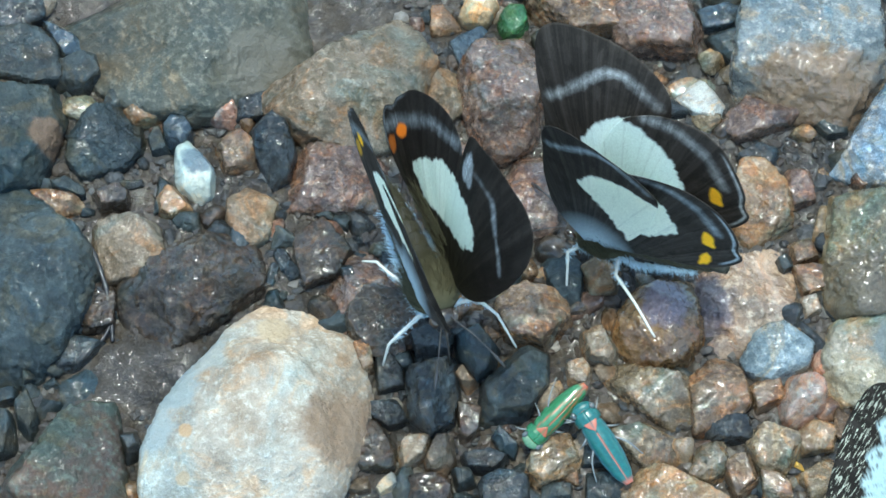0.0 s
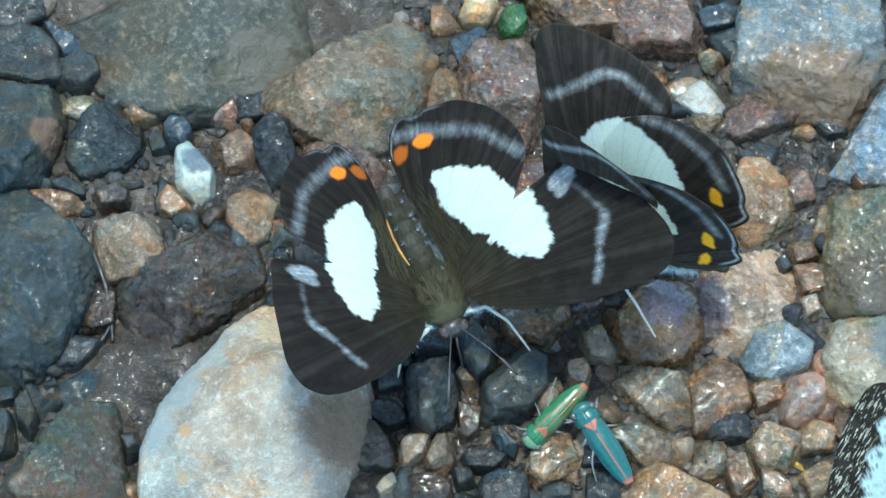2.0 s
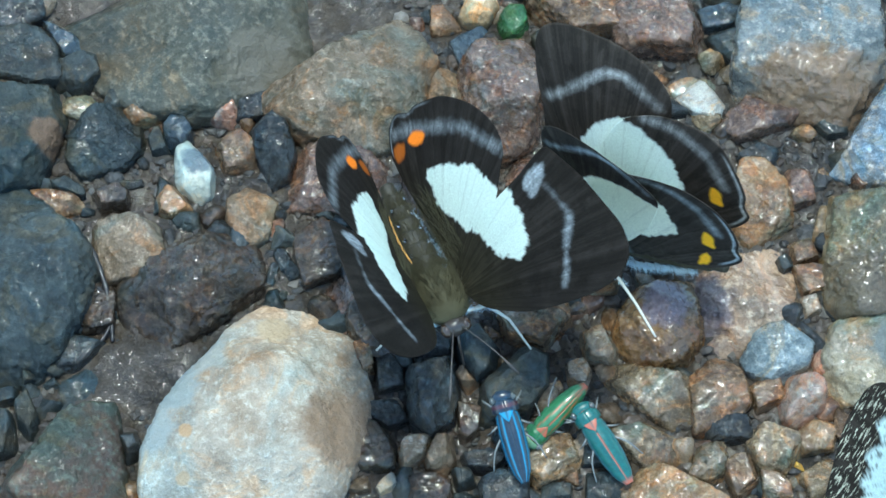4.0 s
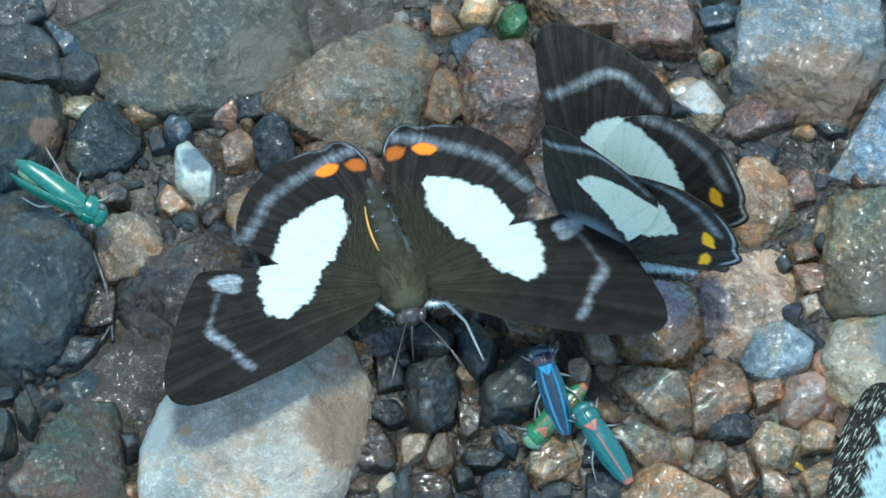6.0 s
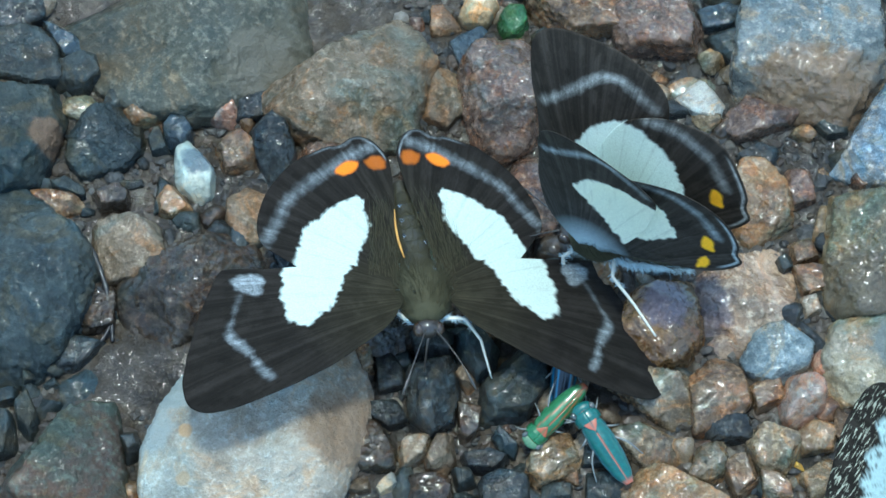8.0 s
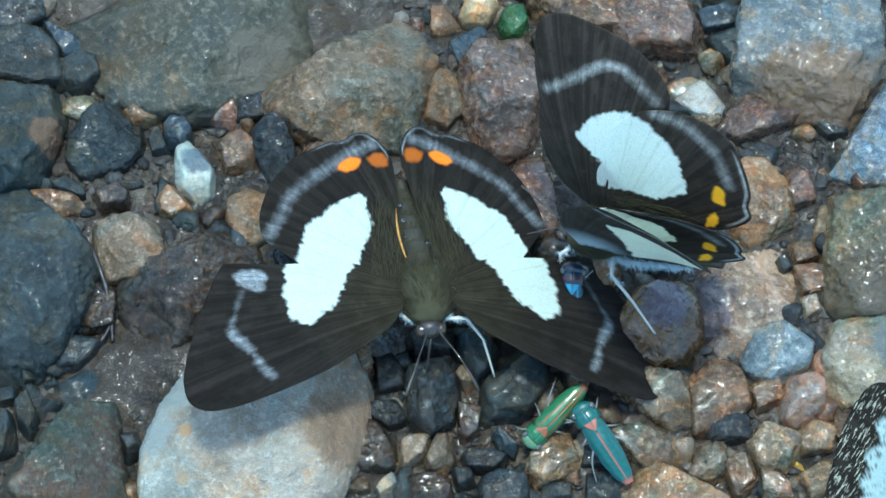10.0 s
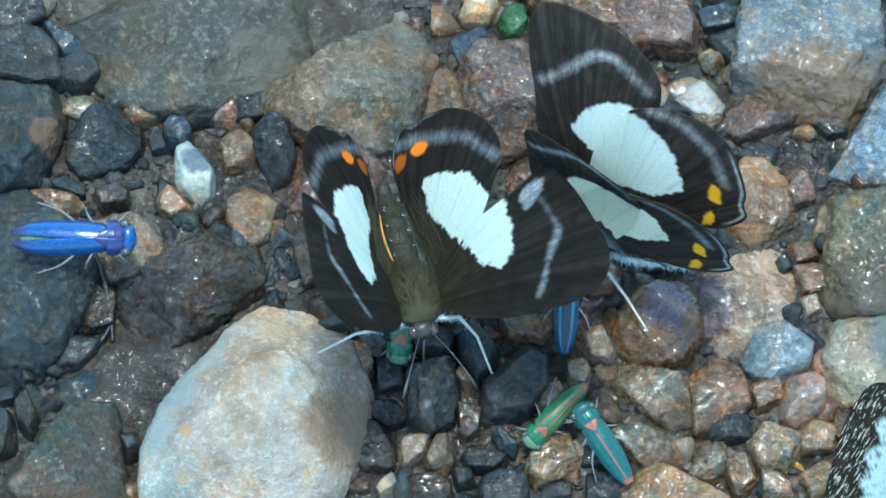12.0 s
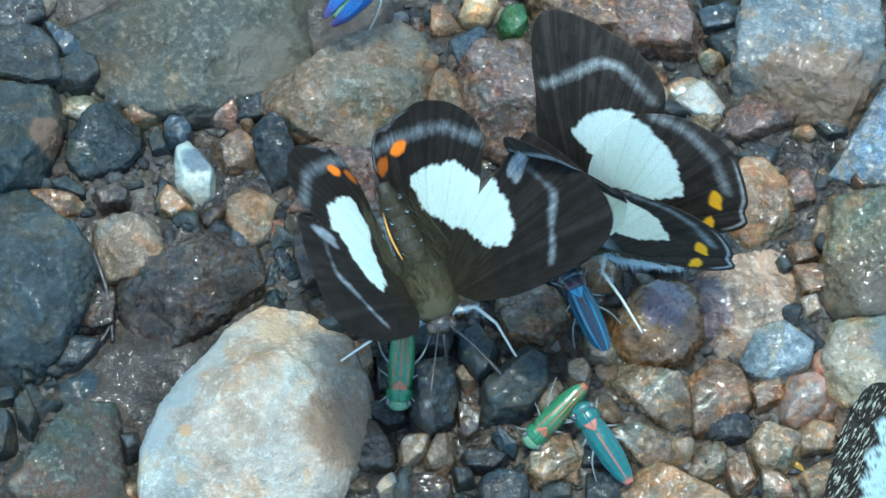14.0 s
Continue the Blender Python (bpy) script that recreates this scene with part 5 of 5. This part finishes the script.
stone("stone", "dark", -8.1, -11.6, 5, 7, "-161:4.3 -105:4.4 -49:4.4 15:4.2 81:4.3 144:4.3",
      "dark brown stone beneath the butterfly")
stone("cobble", "pale", -23.4, -26.5, 12, 4.6, "-178:15.6 -165:16.4 -90:14.6 -31:12.9 -17:13.1 0:13.7 21:14.6 53:17.9 78:17.8 101:17.4 128:13.4 137:12.3 149:11.5",
      "large pale dry cobble, cream and grey with a rusty stain")
stone("stone", "mossy", -47.8, -31.4, 8, 9, "-90:5.5 7:6.2 10:6.3 96:7.2 133:5.3 172:7.4",
      "large green and reddish stone with a steep side")
stone("pebble", "blue", -54.0, -24.5, 3, 5, "-168:1.2 -98:3.1 -9:1.6 22:1.3 139:2.5",
      "slim blue pebble in wet silt")
stone("pebble", "slate", -48.0, -15.6, 3, 5, "-129:3 -51:1.7 -37:1.9 77:2.5 124:1.9 172:2.6",
      "dark blue wet pebble in silt")
stone("stone", "blue", -46.0, -20.8, 2, 4, "-178:3.7 -71:2.9 -28:3.3 29:4 124:2.8",
      "low smooth hump of blue-grey silt stone")
stone("pebble", "slate", -40.6, -28.1, 4, 5, "-155:1.2 -54:1.6 21:1.3 102:1.5",
      "small dark round pebble")
stone("pebble", "grey", -54.0, -18.6, 3, 4, "-168:0.8 -73:1 12:0.8 90:1",
      "tiny pale grey pebble")
stone("pebble", "grey", -57.1, -27.0, 4, 6, "-177:1.4 -64:2.5 11:1.6 90:2.8",
      "grey pebble in wet grit")
stone("pebble", "grey", -57.1, -21.7, 3, 6, "-177:1.7 -72:1 13:1.8 103:1.1",
      "grey pebble in wet grit")
stone("stone", "slate", -1.4, -21.6, 7, 9, "-173:3 -131:4.5 -52:4.2 -10:3.1 7:3.1 96:4.6 132:4.1",
      "wet blue-black stone with a flat top")
stone("pebble", "slate", -1.5, -14.2, 4, 6, "-160:2.3 -90:2.1 -13:2.4 62:2.2 121:2.3",
      "dark wet stone below the butterfly's head")
stone("pebble", "blue", 4.5, -15.4, 5, 9, "-173:2.3 -141:2.4 -58:3.2 -15:2.5 32:2.3 118:3.1",
      "wet blue-purple stone with a pointed end")
stone("stone", "grey", 9.4, -20.3, 6, 10, "-175:4.5 -86:4.1 -34:3.3 -1:3.9 90:4.9 133:3",
      "olive-grey angular stone with a flat top")
stone("stone", "brown", 11.8, -10.2, 5, 8, "-163:4 -105:3.8 -43:3.8 6:4.5 73:3.6 123:3.9",
      "brown wet stone with glints on top")
stone("pebble", "dark", -9.0, -28.8, 4, 6, "-136:3.2 -85:2.9 -7:2.8 31:2.4 123:3.4 163:2.4",
      "dark brown pebble, wet")
stone("pebble", "tan", -3.8, -28.9, 4, 6, "-180:2 -125:2.7 -53:1.6 -15:1.8 90:2 151:1.7",
      "tan-brown rounded pebble in wet grit")
stone("pebble", "olive", -0.2, -29.5, 4, 6, "-167:2.1 -90:2.4 -36:1.9 6:1.6 90:2.6 157:1.5",
      "grey-green striped pebble in wet grit")
stone("pebble", "slate", -7.3, -23.9, 3, 7, "-180:2.2 -121:1.6 -62:2 29:1.8 97:1.7",
      "flat dark slate chip")
stone("pebble", "blue", 8.0, -27.8, 3, 7, "-154:1.1 -106:1.4 -13:1.6 43:1 148:1.7",
      "small pale blue pebble")
stone("pebble", "slate", 5.7, -30.3, 3, 8, "-159:2.6 -94:1.3 -61:1.8 43:2.1 100:1.3",
      "black wet stone chip")
stone("pebble", "slate", 8.0, -34.4, 4, 6, "-167:2.9 -90:2.1 5:2.8 75:2.4 118:2.4",
      "black wet pebble with glints")
stone("pebble", "sparkle", 14.3, -30.4, 5, 9, "-137:4 -70:2.5 -14:3.2 48:3.5 105:2.9 146:2.7 179:3.3",
      "grey angular pebble, wet and glittering")
stone("pebble", "grey", 2.6, -32.5, 3, 5, "-165:1.1 -71:1.3 17:1.2 100:1.3",
      "small grey pebble in wet grit")
stone("pebble", "olive", -10.9, -33.9, 3, 6, "-159:1.5 -75:1 21:1.5 105:1",
      "small olive pebble in wet grit")
stone("pebble", "chalk", -7.1, -33.8, 3, 8, "-150:1.4 -45:1 54:1.4 130:1.1",
      "small pale angular pebble")
stone("pebble", "dark", -1.8, -34.2, 3, 6, "-180:2.8 -90:1.8 10:2.6 97:1.9",
      "dark pebble in the gravel")
stone("pebble", "brown", -10.5, -16.5, 4, 5, "-162:1 -43:2 11:1.1 110:2.1",
      "brown pebble beside the pale cobble")
stone("pebble", "slate", -7.0, -18.2, 3, 5, "-176:1.6 -77:2.3 6:1.7 77:2.3",
      "dark pebble in a wet hollow")
stone("pebble", "olive", 3.0, -18.9, 3, 6, "-143:1 -52:1.4 38:0.9 145:1.3",
      "small olive-brown pebble in wet grit")
stone("pebble", "dark", 3.3, -24.9, 3, 6, "-176:1.2 -55:1.9 -7:1.4 75:2",
      "dark brown pebble in wet grit")
stone("pebble", "tan", 17.6, -18.3, 3, 5, "-172:1.4 -100:1.6 -21:1.5 36:1.5 122:1.6",
      "small tan pebble in wet grit")
stone("pebble", "tan", 20.4, -14.6, 4, 7, "-161:2 -105:2 -26:2.4 43:1.8 114:2.4",
      "pale tan pebble in wet grit")
stone("pebble", "ochre", 14.5, -20.6, 2, 5, "-170:1.1 -62:0.9 25:1.2 113:0.9",
      "small rusty pebble in wet grit")
stone("pebble", "blue", 16.0, -5.6, 4, 8, "-160:2 -38:3.8 -5:2.2 38:3.1 121:4",
      "blue-grey wet stone under the second butterfly")
stone("pebble", "ochre", 20.7, -4.7, 4, 5, "-161:2 -75:2.1 -16:2.1 61:2.1 121:2.2",
      "smooth brown pebble under the second butterfly")
stone("stone", "red", 11.7, 6.1, 5, 8, "-176:3 -167:2.9 -116:5.3 -31:4.6 7:2.9 24:3.4 112:5.7",
      "dark red-brown wet stone between the butterflies")
stone("pebble", "olive", 11.0, -4.0, 3, 5, "-142:1.3 -50:1.4 29:1.4 115:1.3",
      "small olive pebble in wet grit")
stone("stone", "umber", 28.4, -11.8, 6, 4.5, "-137:5.7 -108:5.5 -68:5.4 -36:5.2 10:5 97:5.2 147:4.9 179:5.7",
      "rounded dark brown stone with sky sheen painted violet on top")
stone("stone", "pink", 39.6, -8.7, 5, 7, "-156:6.8 -115:6.9 -62:6.8 -2:6.2 7:6.3 108:5.8 167:7.4",
      "broad pink granite slab, wet and glittering")
stone("stone", "sparkle", 27.2, -20.9, 4.5, 7, "-133:3 -122:2.8 -62:5.5 14:4.6 78:3 100:4.2",
      "brown-grey wet stone, long and glittering")
stone("stone", "brown", 35.7, -21.5, 4.5, 7, "-175:3.4 -75:4.1 -44:3.7 12:3.8 67:4.5 136:3.9",
      "brown wet stone with a rounded top")
stone("stone", "skygrey", 43.6, -15.8, 5, 8, "-161:4.4 -118:4 -66:3.5 -15:4.1 45:3.9 102:3.8 153:3.7",
      "pale blue-grey stone with a wet shine")
stone("pebble", "rose", 46.7, -22.0, 6, 5, "-164:3.1 -105:3.7 -60:2.7 -12:2.8 46:3.2 111:3.1 161:2.5",
      "smooth orange-pink pebble in wet grit")
stone("stone", "chalk", 55.2, -16.3, 6, 6, "-172:5.7 -128:6.5 -75:5.3 -3:5 73:6.2 111:5.5 157:5.1",
      "pale yellow-white stone in wet grit")
stone("stone", "block", 56.8, -1.9, 9, 12, "-177:6.5 -132:8.9 -88:8.5 -3:5.5 90:8.9 103:8.2 172:5.9",
      "blocky grey-olive stone, shade painted on its lower face")
stone("stone", "ochre", 41.9, 5.3, 5, 7, "-96:5.4 -56:4.3 -7:4.2 39:4.3 98:5.8 168:3.4 172:3.3",
      "smooth tan-brown stone beside the second butterfly")
stone("pebble", "red", 47.3, 8.0, 3, 6, "-166:1.7 -68:2.4 8:1.8 90:2.3",
      "small reddish pebble in wet grit")
stone("stone", "frost", 49.4, 26.2, 9.5, 12, "-124:8.6 -102:8.2 -39:8.5 3:9.1 71:8.8 103:8.8 171:9.1",
      "large grey stone with a brown lower face, glinting", "-100/52/7.6 80/12/6.2 -40/50/8.4")
stone("stone", "red", 42.9, 18.4, 5, 9, "-132:4.9 -71:2.6 -47:3.3 31:4.6 96:3.3 130:2.9 168:4.4",
      "flat wet brown stone with bright glints")
stone("pebble", "white", 34.8, 20.0, 4, 10, "-129:2.2 -101:2.2 -15:2.7 50:2.2 130:2.4",
      "white quartz pebble in wet grit")
stone("pebble", "tan", 34.4, 22.4, 2, 5, "-119:2.7 -86:1.5 -10:4 86:1.6 124:2.4",
      "tan pebble behind the white one")
stone("stone", "red", 28.6, 32.1, 7, 8, "-172:5.3 -97:4.6 -82:5.1 -23:6.1 22:5 90:4.9 162:5.5",
      "violet-brown wet stone with bright glints")
stone("stone", "brown", 18.1, 34.2, 6, 8, "-164:5.6 -119:4.2 -87:3.8 2:5.6 90:3.3",
      "grey-brown stone behind the second butterfly")
stone("stone", "red", 8.0, 20.7, 8, 8, "-176:5.3 -157:5.3 -124:7.1 -61:7.6 -21:5.4 -4:5.1 38:6.6 94:7 138:6.7",
      "red-brown wet stone covered in fine glints")
stone("pebble", "cream", 4.8, 34.2, 4, 6, "-150:2.6 -90:2.3 -31:2.1 26:2.4 104:2.2 151:2",
      "cream-coloured angular pebble in wet grit")
stone("pebble", "green", 9.5, 32.4, 3, 5, "-163:1.8 -102:2.2 -42:1.7 12:1.8 85:2.1 147:1.6",
      "small bright green pebble")
stone("pebble", "deep", 3.6, 28.7, 3, 7, "-156:2.3 -48:1.4 -42:1.5 50:2.8 117:1.5",
      "dark blue stone chip")
stone("pebble", "olive", 0.3, 21.1, 4, 7, "-112:4 -42:3.1 0:2.5 31:3.3 122:3.6 170:2.3",
      "brown-grey stone in the shade")
stone("pebble", "deep", 37.9, 32.7, 3, 7, "-165:2.8 -65:1.6 46:2.9 104:1.7",
      "blue-black stone in wet grit")
stone("pebble", "grey", 38.0, 36.3, 3, 7, "-150:3.1 -95:1.5 -51:2.4 82:1.5 90:1.3",
      "grey stone at the edge of the pool of gravel")
stone("pebble", "grey", 38.8, 28.8, 4, 7, "-153:2.4 -129:2.2 -34:2.3 17:2.3 114:2.1",
      "grey wet pebble in wet grit")
stone("stone", "wetblue", 59.6, 15.2, 7, 14, "-127:7.8 -105:7.2 -3:3.6 144:4.1 151:3.8",
      "blue wet slab with a glinting edge")
stone("pebble", "red", 56.4, 9.5, 3, 6, "-130:2.2 -68:1.5 20:1.7 139:1.3",
      "small red-brown pebble in wet grit")
stone("pebble", "grey", 52.0, 16.9, 3, 6, "-139:1.7 -82:1.5 12:1.9 100:1.3",
      "small grey pebble in wet grit")
stone("pebble", "slate", 42.1, 12.4, 3, 6, "-138:2.3 -84:1.5 -12:2.4 65:1.9 124:1.7",
      "dark wet pebble in wet grit")
stone("pebble", "sparkle", 42.7, -28.9, 5, 6, "-161:3 -90:3.1 -37:3 31:3.3 72:2.9 140:3.2",
      "tan-grey wet pebble, glittering")
stone("pebble", "sparkle", 34.4, -30.8, 4, 6, "-107:2.6 -63:2.1 9:2.3 103:2.3 158:2",
      "small glittering tan pebble")
stone("pebble", "brown", 38.3, -32.4, 4, 6, "-163:1.7 -52:2.2 10:2 95:2.2",
      "brown wet pebble in wet grit")
stone("stone", "ochre", 29.3, -35.4, 5, 8, "-90:2.7 -2:6.7 61:2.9 95:4.4 161:4.9 179:5.3",
      "orange-brown stone with a ridge")
stone("stone", "sparkle", 26.0, -28.0, 4, 8, "-161:3.5 -132:2.4 -78:3.9 9:3.8 62:2.4 107:4.3",
      "grey speckled stone under the leafhopper")
stone("pebble", "ochre", 48.2, -27.2, 3, 6, "-149:2.6 -78:1.9 -15:2.3 75:2.2 128:1.9",
      "brown pebble, wet in wet grit")
stone("pebble", "brown", 42.7, -34.0, 3, 6, "-177:1.6 -84:1.8 11:1.8 77:1.8",
      "dark brown pebble in wet grit")
stone("pebble", "sparkle", 48.7, -32.9, 3, 6, "-149:2.4 -54:1.9 21:2.4 121:1.9",
      "grey-brown wet pebble in wet grit")
stone("pebble", "slate", 36.8, -26.1, 3, 6, "-168:3 -86:1.6 11:2.9 96:1.6",
      "dark grey stone in the gravel")
stone("pebble", "brown", 48.6, -5.0, 3, 6, "-161:2 -77:2.1 3:2 100:1.9",
      "brown pebble in grit")
stone("pebble", "rose", 49.4, -17.0, 3, 6, "-169:1.1 -60:1.9 4:0.9 139:1.4",
      "small reddish pebble in wet grit")
stone("pebble", "grey", 19.4, -29.1, 3, 6, "-90:2 -16:1.7 59:1.6 179:1.4",
      "grey pebble below the leafhoppers")
stone("pebble", "grey", 21.0, -34.0, 3, 6, "-86:1.8 10:2.4 93:1.9 179:2.4",
      "grey wet pebble in wet grit")
stone("pebble", "grey", 14.6, -34.8, 3, 6, "-90:1.2 -1:1.8 86:1.2 179:1.8",
      "grey pebble in wet grit")
stone("pebble", "slate", -12.6, -4.3, 3, 5, "-165:1 -77:1.1 15:1 103:1.1",
      "small black pebble in wet grit")
stone("pebble", "grey", 29.2, -2.7, 3, 6, "-162:2.2 -83:1.1 19:2.2 95:1.1",
      "grey pebble under the second butterfly")
stone("pebble", "brown", 42.2, -21.0, 3, 6, "-164:2 -65:1.9 9:1.9 118:1.8",
      "brown pebble in grit")
stone("pebble", "pink", 37.5, -13.5, 2, 6, "-156:3.2 -84:2.4 -33:2.4 54:3.3 114:2",
      "peach-pink pebble in grit")
stone("stone", "brown", 1.5, -4.2, 4, 7, "-180:5.5 -137:5.3 -75:5.1 -22:5.4 48:5.3 102:4.9",
      "brown stone beneath the butterfly's wings")
stone("stone", "red", -1.1, 8.7, 4, 7, "-180:5.9 -146:5.9 -78:6.9 -5:5.9 37:6.3 101:6.6",
      "red-brown stone beneath the butterfly's wings")
stone("stone", "dark", 26.5, 6.6, 3, 6, "-138:6.2 -84:5.7 -18:6.1 52:6 102:5.7 173:6.2",
      "dark brown pebble beneath the second butterfly")
stone("stone", "brown", 21.0, 21.7, 4, 6, "-138:6.7 -84:6.2 -18:6.7 46:6.6 101:6.2 176:6.7",
      "brown stone beneath the second butterfly")
stone("pebble", "dark", -45.8, -8.9, 3, 6, "-147:2.9 -78:3.1 -3:2.6 59:3.3 135:2.7",
      "dark pebble in wet silt")
stone("pebble", "olive", -37.1, -19.1, 2, 4, "-115:3 -57:2.8 12:3.3 98:2.6 176:3.3",
      "low olive mound of silt and stone")
stone("pebble", "yellow", 45.8, -31.0, 2, 6, "-160:0.6 -96:0.5 24:0.6 78:0.5",
      "small yellow chip lying in wet grit")
stone("pebble", "yellow", 46.9, -28.4, 2, 6, "-166:0.7 -81:0.5 16:0.7 96:0.5",
      "small yellow-brown chip lying in wet grit")
stone("pebble", "tan", 47.9, -9.2, 3, 6, "-160:1.3 -64:1.4 18:1.4 107:1.4",
      "tan pebble under wet grit")
stone("pebble", "ochre", 48.9, -6.1, 3, 6, "-161:1.2 -71:1.1 18:1.2 109:1.1",
      "small rusty pebble in wet grit")
stone("pebble", "brown", 47.5, -1.4, 3, 6, "-168:1.5 -71:1.5 20:1.5 107:1.6",
      "small brown pebble at the slab's edge")
stone("pebble", "grey", 45.1, -3.1, 3, 6, "-161:1.1 -58:1 19:1.1 122:1",
      "small grey pebble near the wet slab")

build_chips()
build_grit()
motions()
